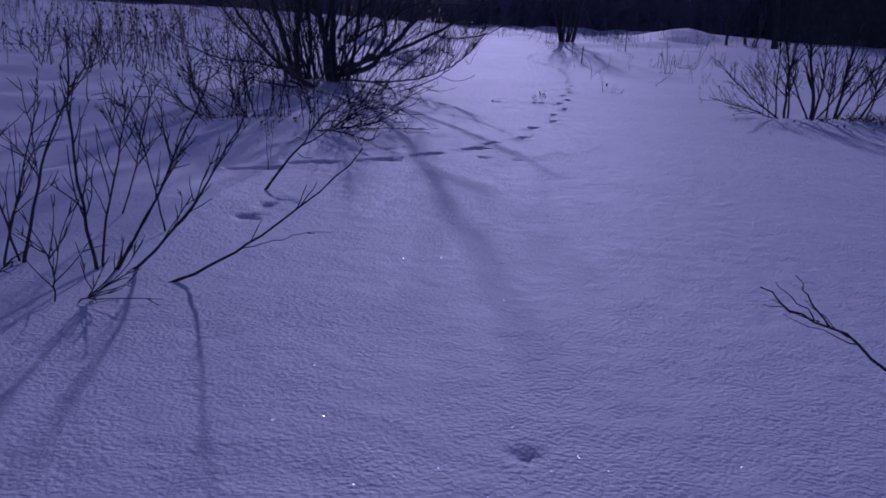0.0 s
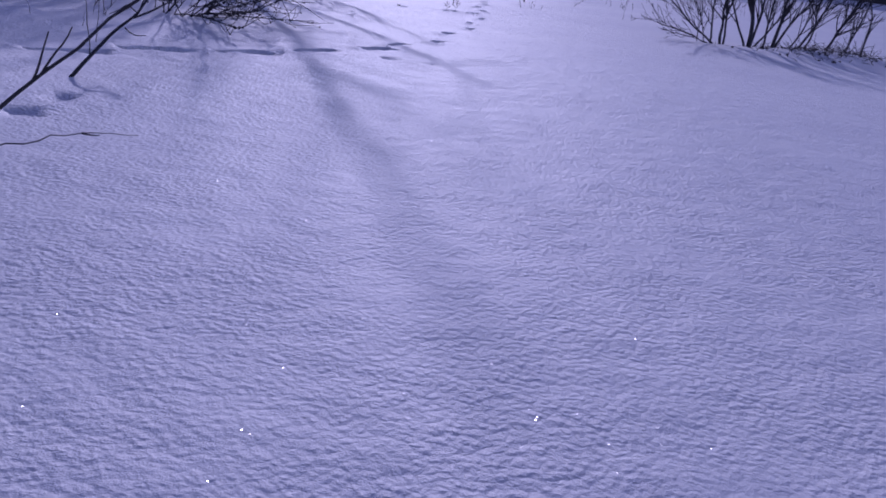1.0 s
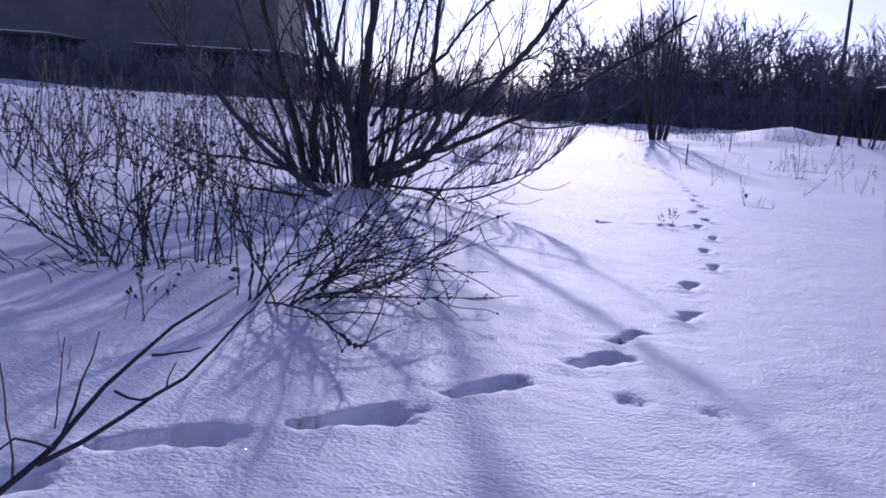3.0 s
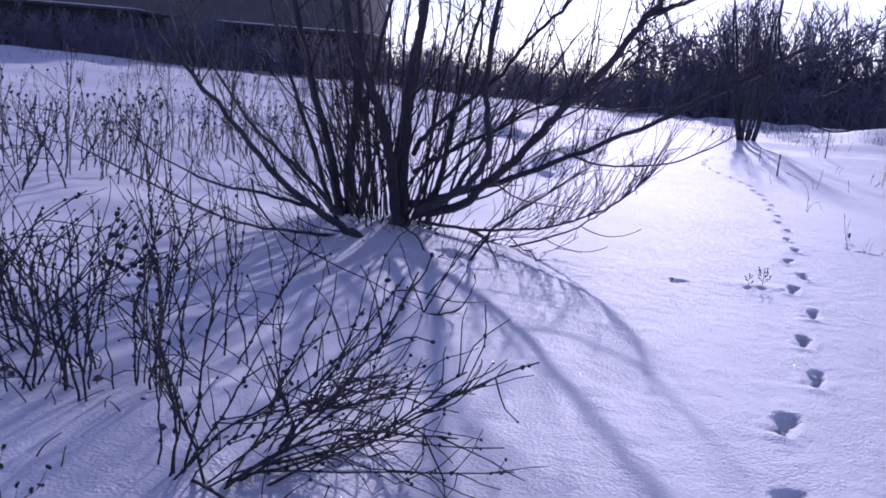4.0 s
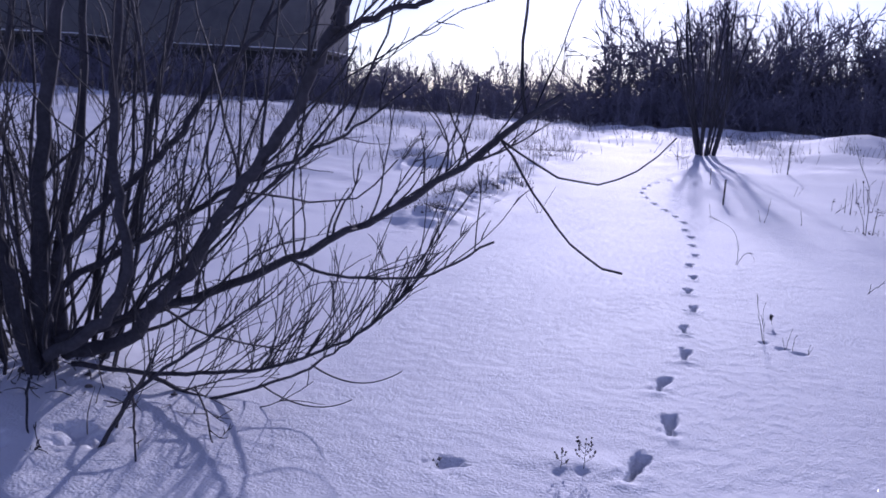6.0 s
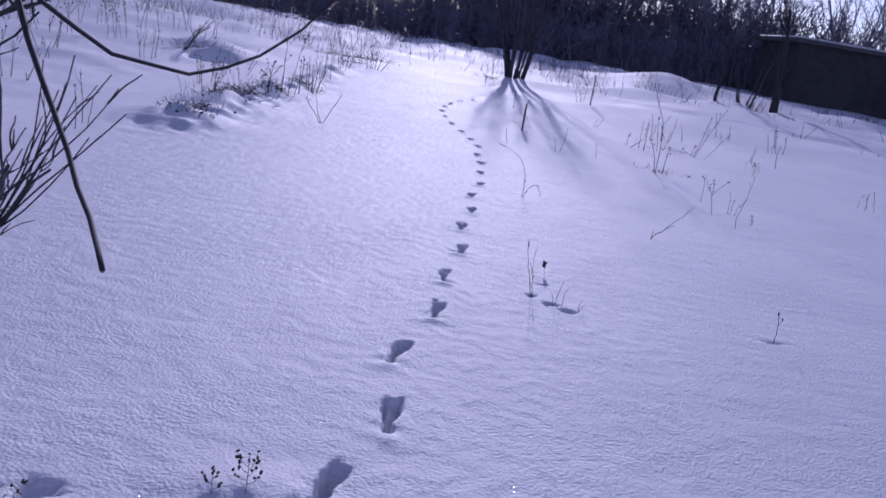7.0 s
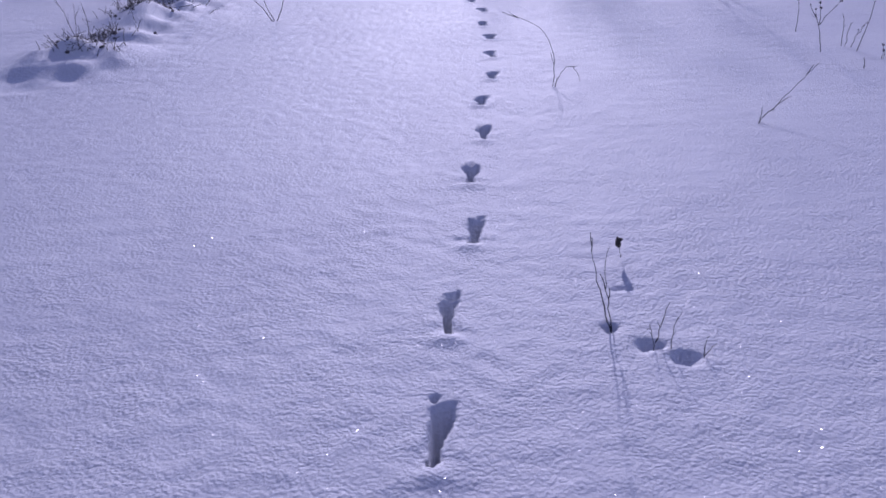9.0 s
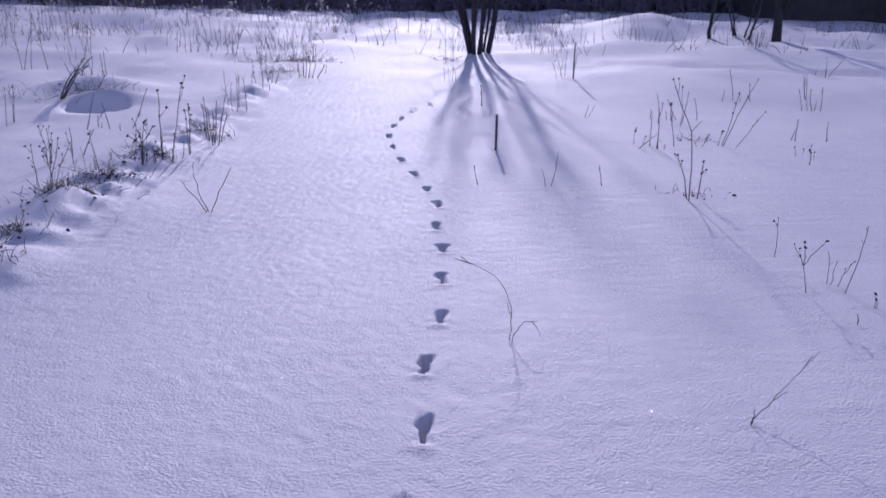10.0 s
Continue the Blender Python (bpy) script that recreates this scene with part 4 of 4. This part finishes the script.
dry_plant((4.990, 14.929), "short dry sprig with a dark tip", [((0.0, 0.0, 0.0), (0.055, 0.0, 0.084)), ((-0.017, 0.0, 0.0), (-0.056, 0.0, 0.042))], 1)
dry_plant((3.929, 13.753), "single thin dry blade in the snow", [((0.0, 0.0, 0.0), (-0.019, 0.0, 0.072), (-0.03, 0.0, 0.13))], 0)
dry_plant((6.721, 16.603), "small clump of dry upright stalks", [((-0.081, 0.027, 0.001), (-0.107, 0.027, 0.097), (-0.134, 0.027, 0.208)), ((0.006, 0.0, 0.0), (-0.027, 0.0, 0.101), (-0.032, 0.0, 0.206)), ((0.088, -0.003, 0.001), (0.088, -0.003, 0.102), (0.08, -0.003, 0.223)), ((0.022, 0.0, 0.0), (0.042, 0.0, 0.09)), ((-0.034, 0.0, 0.0), (-0.062, 0.0, 0.079))], 0, 0.004)
dry_plant((5.148, 16.123), "small clump of dry stalks over a snow ledge", [((0.026, -0.028, 0.0), (0.019, -0.028, 0.063), (0.017, -0.028, 0.137)), ((-0.134, 0.026, 0.001), (-0.143, 0.026, 0.104)), ((-0.067, 0.028, 0.001), (-0.035, 0.028, 0.144)), ((0.005, 0.0, 0.0), (-0.017, 0.0, 0.069))], 1, 0.004)
dry_plant((5.490, 14.273), "short dry stalk with a dark head", [((0.0, 0.0, 0.0), (-0.004, 0.0, 0.05), (-0.016, 0.0, 0.107))], 1)
dry_plant((4.531, 14.967), "tiny dry sprigs in the snow", [((-0.023, 0.064, 0.001), (-0.011, 0.064, 0.107)), ((0.03, 0.001, 0.0), (0.045, 0.001, 0.075))], 1)
dry_plant((4.348, 12.405), "thin dry stalk with small seed heads", [((0.0, 0.0, 0.0), (-0.003, 0.0, 0.079), (-0.015, 0.0, 0.183))], 2)
dry_plant((4.260, 11.958), "forked dry weed with two dark heads", [((0.0, 0.0, 0.0), (-0.016, 0.0, 0.057), (-0.029, 0.0, 0.115), (-0.054, 0.0, 0.162), (-0.081, 0.0, 0.206)), ((-0.029, 0.0, 0.115), (-0.03, 0.0, 0.16), (-0.035, 0.0, 0.207)), ((-0.029, 0.0, 0.115), (0.01, 0.0, 0.165), (0.05, 0.0, 0.215))], 3)
dry_plant((4.388, 11.925), "bent dry stalks rising from a small snow pit", [((0.029, 0.094, 0.0), (0.049, 0.094, 0.051), (0.089, 0.094, 0.11)), ((0.019, 0.018, 0.0), (0.056, 0.018, 0.14), (0.073, 0.018, 0.277)), ((0.01, 0.128, 0.0), (0.004, 0.128, 0.068), (-0.007, 0.128, 0.136)), ((0.017, 0.114, 0.0), (0.021, 0.114, 0.049), (0.029, 0.114, 0.097))], 1)
dry_plant((4.440, 11.784), "short dry stub in a snow pit", [((0.0, 0.0, 0.0), (-0.005, 0.0, 0.055)), ((-0.006, 0.0, 0.0), (0.007, 0.0, 0.036))], 1)
dry_plant((4.281, 11.630), "short dark stub in the snow", [((0.0, 0.0, 0.0), (-0.005, 0.0, 0.043))], 0, 0.004)
dry_plant((3.584, 16.674), "thin dry stalk standing in the snow", [((0.0, 0.0, 0.0), (-0.006, 0.0, 0.19))], 0, 0.006)
dry_plant((3.189, 13.813), "thin dry blade in the snow", [((0.0, 0.0, 0.0), (-0.012, 0.0, 0.065), (-0.023, 0.0, 0.116))], 0)
dry_plant((3.619, 13.754), "two thin curved dry stalks in the snow", [((0.0, 0.0, 0.0), (0.019, 0.0, 0.085), (0.036, 0.0, 0.203)), ((-0.027, 0.001, 0.0), (-0.055, 0.001, 0.095))], 0)
dry_plant((4.421, 16.157), "thin dry sprig in the snow", [((0.0, 0.0, 0.0), (0.028, 0.0, 0.108)), ((0.046, 0.063, 0.0), (0.104, 0.063, 0.104))], 0)
dry_plant((3.442, 18.341), "small tuft of upright dry stalks", [((-0.051, -0.003, 0.0), (-0.065, -0.003, 0.147)), ((-0.013, -0.001, 0.0), (-0.009, -0.001, 0.135)), ((0.032, 0.002, 0.0), (0.047, 0.002, 0.16)), ((0.006, 0.0, 0.0), (0.011, 0.0, 0.098)), ((0.07, 0.005, 0.0), (0.068, 0.005, 0.111))], 0, 0.004)
dry_plant((-0.220, 16.877), "dark bare bush bent over a snow hollow", [((0.0, 0.0, 0.0), (0.12, 0.0, 0.182), (0.308, 0.0, 0.377)), ((0.011, 0.027, 0.001), (0.148, 0.027, 0.204), (0.272, 0.027, 0.305)), ((0.011, -0.004, 0.001), (0.098, -0.004, 0.157), (0.25, -0.004, 0.367)), ((-0.011, 0.003, 0.0), (0.067, 0.003, 0.156), (0.193, 0.003, 0.317))], 2, 0.008)
dry_plant((1.472, 14.866), "clump of upright dry reeds on the snowy bank", [((-0.084, 0.239, 0.009), (-0.093, 0.239, 0.111), (-0.103, 0.239, 0.252)), ((-0.052, 0.185, -0.002), (-0.066, 0.185, 0.14), (-0.077, 0.185, 0.311)), ((0.0, 0.0, 0.0), (-0.01, 0.0, 0.13), (-0.02, 0.0, 0.265)), ((0.0, 0.065, -0.004), (0.017, 0.065, 0.139), (0.036, 0.065, 0.303)), ((0.034, 0.004, -0.001), (0.068, 0.004, 0.168), (0.102, 0.004, 0.35)), ((0.017, 0.199, -0.004), (0.047, 0.199, 0.097), (0.077, 0.199, 0.198)), ((-0.031, 0.154, -0.004), (-0.016, 0.154, 0.105), (-0.017, 0.154, 0.204))], 0, 0.005)
dry_plant((1.295, 14.216), "tall dry stalks with ragged heads on the snowy bank", [((-0.021, 0.018, 0.007), (-0.015, 0.018, 0.189), (-0.012, 0.018, 0.429)), ((0.037, 0.03, -0.006), (0.079, 0.03, 0.222), (0.126, 0.03, 0.469)), ((0.102, 0.223, -0.005), (0.099, 0.223, 0.137), (0.096, 0.223, 0.281)), ((0.104, 0.252, -0.004), (0.112, 0.252, 0.151), (0.113, 0.252, 0.313)), ((-0.016, 0.011, 0.005), (-0.014, 0.011, 0.104), (-0.006, 0.011, 0.156)), ((0.034, 0.048, -0.003), (0.041, 0.048, 0.044), (0.051, 0.048, 0.086)), ((-0.055, -0.024, 0.005), (-0.059, -0.024, 0.11)), ((0.077, 0.118, -0.006), (0.1, 0.118, 0.102))], 4, 0.004)
dry_plant((1.183, 14.130), "dry weed with clustered dark flower heads", [((0.0, 0.0, 0.0), (0.003, 0.0, 0.145), (-0.021, 0.0, 0.24)), ((0.003, 0.0, 0.0), (0.007, 0.0, 0.145), (0.034, 0.0, 0.267)), ((0.0, 0.0, 0.0), (0.008, 0.0, 0.128), (0.077, 0.0, 0.234)), ((-0.003, 0.0, 0.0), (-0.002, 0.0, 0.128), (-0.069, 0.0, 0.179)), ((0.01, 0.014, 0.004), (0.035, 0.014, 0.091))], 6, 0.004)
dry_plant((0.991, 13.934), "thin leaning dry weed with a flat head", [((0.0, 0.0, 0.0), (-0.025, 0.0, 0.123), (-0.04, 0.0, 0.221)), ((-0.07, 0.162, -0.025), (-0.083, 0.162, 0.068))], 1)
dry_plant((1.519, 18.047), "clump of dry reeds beyond the bank", [((-0.064, 0.046, -0.016), (-0.103, 0.046, 0.148)), ((-0.013, -0.038, -0.012), (-0.033, -0.038, 0.191)), ((0.028, -0.096, -0.006), (0.054, -0.096, 0.179)), ((0.065, -0.109, -0.004), (0.111, -0.109, 0.129)), ((-0.019, -0.037, -0.013), (0.01, -0.037, 0.116))], 0, 0.005)
dry_plant((1.887, 18.446), "clump of dry reeds beyond the bank", [((-0.093, 0.009, -0.002), (-0.104, 0.009, 0.2)), ((-0.044, 0.01, -0.001), (-0.045, 0.01, 0.321)), ((0.006, -0.001, 0.0), (0.036, -0.001, 0.171)), ((0.043, 0.001, 0.0), (0.098, 0.001, 0.184)), ((0.092, 0.009, 0.0), (0.189, 0.009, 0.141)), ((-0.025, 0.005, -0.001), (-0.005, 0.005, 0.231))], 0, 0.006)
dry_plant((0.717, 20.839), "small tuft of dry grass in the open snow", [((-0.068, 0.052, 0.003), (-0.076, 0.052, 0.13)), ((-0.008, 0.001, 0.0), (0.011, 0.001, 0.179)), ((0.046, -0.003, 0.001), (0.085, -0.003, 0.158)), ((0.015, -0.001, 0.0), (-0.023, -0.001, 0.12))], 0, 0.005)
dry_plant((1.729, 13.257), "bare forked sapling sticking out of the snow", [((0.0, 0.0, 0.0), (0.055, 0.0, 0.104), (0.123, 0.0, 0.234)), ((0.0, 0.0, 0.0), (-0.047, 0.0, 0.105), (-0.072, 0.0, 0.223)), ((-0.003, 0.0, 0.0), (-0.069, 0.0, 0.075), (-0.127, 0.0, 0.158))], 0, 0.003)
# the weedy bank
for k, (x, y, h, n) in enumerate([(1.05, 13.9, 0.22, 5), (1.17, 14.4, 0.22, 6), (1.2, 20.3, 0.4, 7), (1.74, 20.0, 0.4, 8), (0.97, 12.9, 0.16, 3), (0.85, 12.4, 0.25, 3), (0.28, 23.5, 0.4, 6),
                                  (-0.31, 15.8, 0.5, 6), (0.9, 13.5, 0.35, 5), (0.6, 14.4, 0.4, 4), (1.45, 16.4, 0.4, 5), (1.5, 17.5, 0.35, 5), (0.5, 11.6, 0.35, 4), (-0.4, 12.6, 0.4, 5)]):
    weed(on_ground(x, y), "tall dry weeds with dark seed heads on the snowy bank", 90 + k, n, h * 0.8, (k * 3) % 5, 0.008, 14, 0.14, 3, "weeds of the snowy bank")


def tussock(place, label, seed, blades, height, spread):
    rng = random.Random(seed)
    g = thing("grass_tussock", place, label, "dry grass", "dry tussocks in the snow")
    t = Tubes()
    for _ in range(blades):
        p = on_ground(place.x + rng.gauss(0, spread), place.y + rng.gauss(0, spread * 0.7), 0.01) - place
        t.add(shoot(rng, p, toward(rng.uniform(0, 360), rng.uniform(15, 75)), height * rng.uniform(0.4, 1.2), 4, -0.5, 0.5), 0.0022, 0.001, 3, False)
    for _ in range(blades // 6):
        t.lump(on_ground(place.x + rng.gauss(0, spread), place.y + rng.gauss(0, spread * 0.7)) - place, rng.uniform(0.006, 0.016), rng, 0.6)
    tagged(part("tuft", t.mesh("tuft", M_STALK), g), kind="stuff")


for k, (x, y, n, h, sp) in enumerate([(0.98, 13.35, 130, 0.10, 0.11), (1.08, 13.75, 110, 0.10, 0.10), (1.18, 14.3, 90, 0.10, 0.09), (0.93, 12.75, 70, 0.09, 0.08), (0.99, 12.35, 80, 0.08, 0.09), (1.32, 15.2, 70, 0.12, 0.1), (1.6, 18.7, 80, 0.15, 0.14), (1.3, 20.1, 90, 0.18, 0.2), (1.75, 20.1, 120, 0.22, 0.2), (-0.15, 17.2, 120, 0.16, 0.25),
                                      (4.25, 7.65, 140, 0.10, 0.16), (4.5, 7.8, 120, 0.12, 0.16), (4.0, 7.85, 80, 0.07, 0.12), (4.4, 13.5, 30, 0.06, 0.08), (5.0, 15.2, 30, 0.07, 0.1), (0.35, 6.3, 60, 0.10, 0.15), (0.55, 8.35, 80, 0.12, 0.16), (3.62, 20.2, 40, 0.15, 0.12)]):
    tussock(on_ground(x, y), "low tuft of dry grass and leaf litter half buried in snow", 700 + k, n, h, sp)
wr = random.Random(77)
for k in range(46):
    x, y = (wr.uniform(-9, -0.5), wr.uniform(9.5, 24)) if k < 30 else (wr.uniform(-3.6, -0.6), wr.uniform(8.5, 13.0))
    weed(on_ground(x, y), "clump of tall dark dry weeds in the open snow field", 120 + k, wr.randint(4, 8), wr.uniform(0.3, 0.75), 4, 0.012, 16, 0.22, 5, "weeds of the open field")


# ---- posts ----
def post(place, height, r, label, lean=0.0):
    ob = thing("stake", place, label, "stake")
    bm = bmesh.new()
    bmesh.ops.create_cone(bm, cap_ends=True, segments=8, radius1=r, radius2=r * 0.8, depth=height + 0.1, matrix=Matrix.Translation((0, 0, height / 2 - 0.05)))
    for v in bm.verts:
        v.co.x += lean * max(v.co.z, 0) + 0.004 * math.sin(v.co.y * 300)
    part("shaft", bm_mesh("shaft", bm, M_POST, True), ob)
    return ob


post(on_ground(3.44, 14.78), 0.25, 0.010, "short weathered stake standing in the snow")
post(on_ground(4.85, 18.4), 0.40, 0.009, "thin stake standing in the snow")


# ---- farther shrubs and trees ----
def bare_tree(name, place, label, seed, stems, height, r, spread, twigs, twig_len, material, depth=1, category="tree", group="", fan=(62, 86), thin=0.0016):
    rng = random.Random(seed)
    tree = thing(name, place, label, category, group)
    for k in range(stems):
        az = 360 * k / stems + rng.uniform(-40, 40)
        p = toward(az, 0) * (spread * rng.uniform(0.2, 1.0))
        p.z = -0.05
        pts = wobble(rng, shoot(rng, p, toward(az, rng.uniform(*fan)), height * rng.uniform(0.75, 1.1), 10, 0.2, 0.25), 0.01)
        rr = r * rng.uniform(0.6, 1.1)
        t = Tubes()
        t.add(pts, rr, rr * 0.25, 6)
        trunk = part("trunk", t.mesh("trunk", material), tree)
        w = Tubes()
        side_twigs(rng, w, pts, rr * 0.6, twigs, twig_len, (20, 50), 0.12, 0.3, 0.35, depth, 3, 0.1, 5, thin)
        part("crown", w.mesh("crown", material), trunk)
    return tree


bare_tree("bare_tree", on_ground(9.59, 23.31), "dark bare tree trunk at the edge of the field", 204, 1, 2.6, 0.11, 0.02, 14, 1.1, M_SHED, 1, "tree", "", (85, 89), 0.008)
bare_tree("bare_tree", on_ground(8.43, 23.40), "thin dark tree trunk at the edge of the field", 205, 1, 1.7, 0.055, 0.02, 12, 0.8, M_SHED, 1, "tree", "", (83, 89), 0.007)
bare_tree("shrub", on_ground(9.1, 23.6), "small many-stemmed bare shrub at the field edge", 203, 4, 1.0, 0.025, 0.15, 6, 0.4, M_BARK, 1, "shrub", "", (66, 86), 0.004)
bare_tree("willow_tree", on_ground(4.08, 21.0), "many-stemmed bare willow tree at the end of the trail", 201, 12, 3.0, 0.030, 0.18, 13, 1.0, M_BARK, 2, "tree", "", (68, 86), 0.0035)


def thicket(seed, width, height, count, r):
    """One dense bare bush of the hedge: stems and a mesh of twigs."""
    rng = random.Random(seed)
    t, w = Tubes(), Tubes()
    for k in range(count):
        p = Vector((rng.uniform(-width, width) * 0.5, rng.uniform(-0.6, 0.6), -0.1))
        h = height * rng.uniform(0.5, 1.0) * (1.1 if k % 7 == 0 else 0.9)
        pts = shoot(rng, p, toward(rng.uniform(0, 360), rng.uniform(62, 88)), h, 5, 0.15, 0.3)
        t.add(pts, r * rng.uniform(0.6, 1.2), r * 0.3, 4)
        side_twigs(rng, w, pts, r * 0.8, 15, h * 0.46, (20, 75), 0.03, 0.12, 0.4, 1, 3, 0.0, 3, 0.013)
    return t.mesh("stem_clump", M_FAR_HAZED), w.mesh("crown", M_FAR_HAZED)


def hedge():
    rng = random.Random(300)
    kinds = [thicket(310 + k, 2.6, 2.25, 17, 0.03) for k in range(4)]

    def place(x, y, s, zs):
        a, b = kinds[rng.randrange(4)]
        h = thing("hedge_shrub", on_ground(x, y), "dense bare shrub in the dark hedge behind the field", "shrub", "hedge behind the field")
        h.rotation_euler = (0, 0, rng.choice((0.0, math.pi)) + rng.uniform(-0.3, 0.3))
        h.scale = (s, s, s * zs)
        part("stem_clump", a, h)
        part("crown", b, h)

    for row in range(3):
        x = -27.0
        while x < 20:
            place(x, 32.5 + row * 1.3 + rng.uniform(-0.5, 0.5) - 0.12 * max(0, x - 6), rng.uniform(0.74, 0.92), rng.uniform(0.85, 1.05))
            x += rng.uniform(1.2, 1.6)
    for k in range(12):
        place(-9 + k * 1.25 + rng.uniform(-0.4, 0.4), 36.6 + rng.uniform(0, 0.8), rng.uniform(0.85, 1.05), rng.uniform(0.85, 1.0))
    # the taller growth past the willow tree
    for k in range(28):
        x = 3.9 + k * 0.55 + rng.uniform(-0.3, 0.3)
        place(x, 35.5 + rng.uniform(0, 2.5), rng.uniform(1.45, 2.0) * (1.0 if k < 18 else 0.85), rng.uniform(0.9, 1.15))


hedge()


def tree_belt():
    rng = random.Random(400)
    kinds = []
    for k in range(3):
        kinds.append(bare_tree("bare_tree", on_ground(6.5 + k * 1.9, 38 + k * 0.7), "leafless tree standing behind the dark hedge", 410 + k, 4, 4.3, 0.06, 0.5, 30, 1.6, M_FAR_HAZED, 1, "tree", "trees behind the hedge", (70, 88), 0.013))
    spots = [(13.2, 33.4, 0.9), (11.6, 33.2, 0.75), (16.4, 34.0, 1.0), (18.2, 34.4, 1.05), (4.6, 37, 0.9), (5.6, 39, 1.0), (7.4, 39, 1.05), (8.9, 37, 1.0), (9.8, 39.5, 0.95), (11.2, 38, 0.95), (12.2, 39.5, 0.9), (13.4, 37, 0.85), (14.4, 40, 0.85), (15.6, 38, 0.85), (17.0, 39, 0.9), (18.6, 38, 0.9), (20.2, 40, 0.9), (22.0, 38, 0.9),
             (0.9, 41, 0.72), (1.9, 42, 0.55), (-0.9, 42, 0.62), (-2.4, 43, 0.5), (-4.0, 42, 0.55), (-5.6, 43, 0.5)]
    for x, y, s in spots:
        m = Matrix.Translation(on_ground(x, y)) @ Matrix.Rotation(rng.uniform(0, 6.28), 4, 'Z')
        t = copy_thing(kinds[rng.randrange(3)], m)
        t.scale = (s, s, s)


tree_belt()


# ---- poles and buildings ----
def utility_pole(x, y, h, label):
    p = thing("utility_pole", on_ground(x, y), label, "pole")
    bm = bmesh.new()
    bmesh.ops.create_cone(bm, cap_ends=True, segments=10, radius1=0.09, radius2=0.06, depth=h + 0.4, matrix=Matrix.Translation((0, 0, h / 2 - 0.2)))
    part("shaft", bm_mesh("shaft", bm, M_POST, True), p)


utility_pole(13.6, 38.0, 6.6, "slender wooden utility pole behind the hedge")


def box(bm, lo, hi):
    ret = bmesh.ops.create_cube(bm, size=1.0)
    for v in ret["verts"]:
        v.co = Vector([lo[i] + (v.co[i] + 0.5) * (hi[i] - lo[i]) for i in range(3)])


def building():
    b = thing("house", on_ground(-23.6, 44), "tall grey block building behind the hedge", "building")
    bm = bmesh.new()
    box(bm, (-16.0, -2.5, -0.3), (14.2, 2.5, 10.0))
    part("wall", bm_mesh("wall", bm, M_WALL), b)
    bm = bmesh.new()
    box(bm, (-16.3, -2.8, 10.0), (14.5, 2.8, 10.3))
    part("roof", bm_mesh("roof", bm, M_ROOF), b)
    for x, y, w, h, lab in ((-10.4, 37.6, 6.0, 1.75, "low dark shed with a snowy roof"), (-20.5, 37.4, 7.0, 1.8, "low dark shed with a snowy roof"), (17.0, 30.0, 9.4, 1.55, "long low dark shed with a snowy roof")):
        s = thing("shed", on_ground(x, y), lab, "shed")
        bm = bmesh.new()
        box(bm, (-w / 2, -1.2, -0.3), (w / 2, 1.2, h))
        part("wall", bm_mesh("wall", bm, M_SHED), s)
        bm = bmesh.new()
        box(bm, (-w / 2 - 0.2, -1.4, h), (w / 2 + 0.2, 1.4, h + 0.1))
        roof = part("roof", bm_mesh("roof", bm, M_ROOF), s)
        bm = bmesh.new()
        box(bm, (-w / 2 - 0.1, -1.35, h + 0.1), (w / 2 + 0.1, 1.3, h + 0.15))
        bmesh.ops.bevel(bm, geom=bm.edges[:], offset=0.02, segments=2, affect='EDGES')
        part("snow_cap", bm_mesh("snow_cap", bm, M_SNOWCAP, True), roof, "white snow on the roof")


building()


# ---- stubble: short dry stems through the snow ----
def stubble():
    rng = random.Random(500)
    t = Tubes()
    spots = []
    for _ in range(520):
        spots.append((rng.uniform(-20, 16), rng.uniform(22, 33)))
    for _ in range(320):
        spots.append((rng.uniform(-7, 9), rng.uniform(21, 33)))
    for _ in range(60):
        spots.append((rng.uniform(-8, 1.0), rng.uniform(9, 22)))
    for _ in range(22):
        spots.append((rng.uniform(4.5, 12), rng.uniform(13, 24)))
    zs = ground_height(np.array([s[0] for s in spots]), np.array([s[1] for s in spots]), False)
    for (x, y), z in zip(spots, zs):
        for _ in range(rng.randint(2, 6)):
            p = Vector((x + rng.uniform(-0.2, 0.2), y + rng.uniform(-0.1, 0.1), z - 0.03))
            pts = shoot(rng, p, toward(rng.uniform(0, 360), rng.uniform(55, 88)), rng.uniform(0.06, 0.34), 3, 0, 0.2)
            t.add(pts, 0.0045, 0.002, 3, False)
    tagged(new("dry_stubble", t.mesh("dry_stubble", M_STALK)), "sparse dry weed stubble poking through the snow", "dry grass", kind="stuff")


stubble()
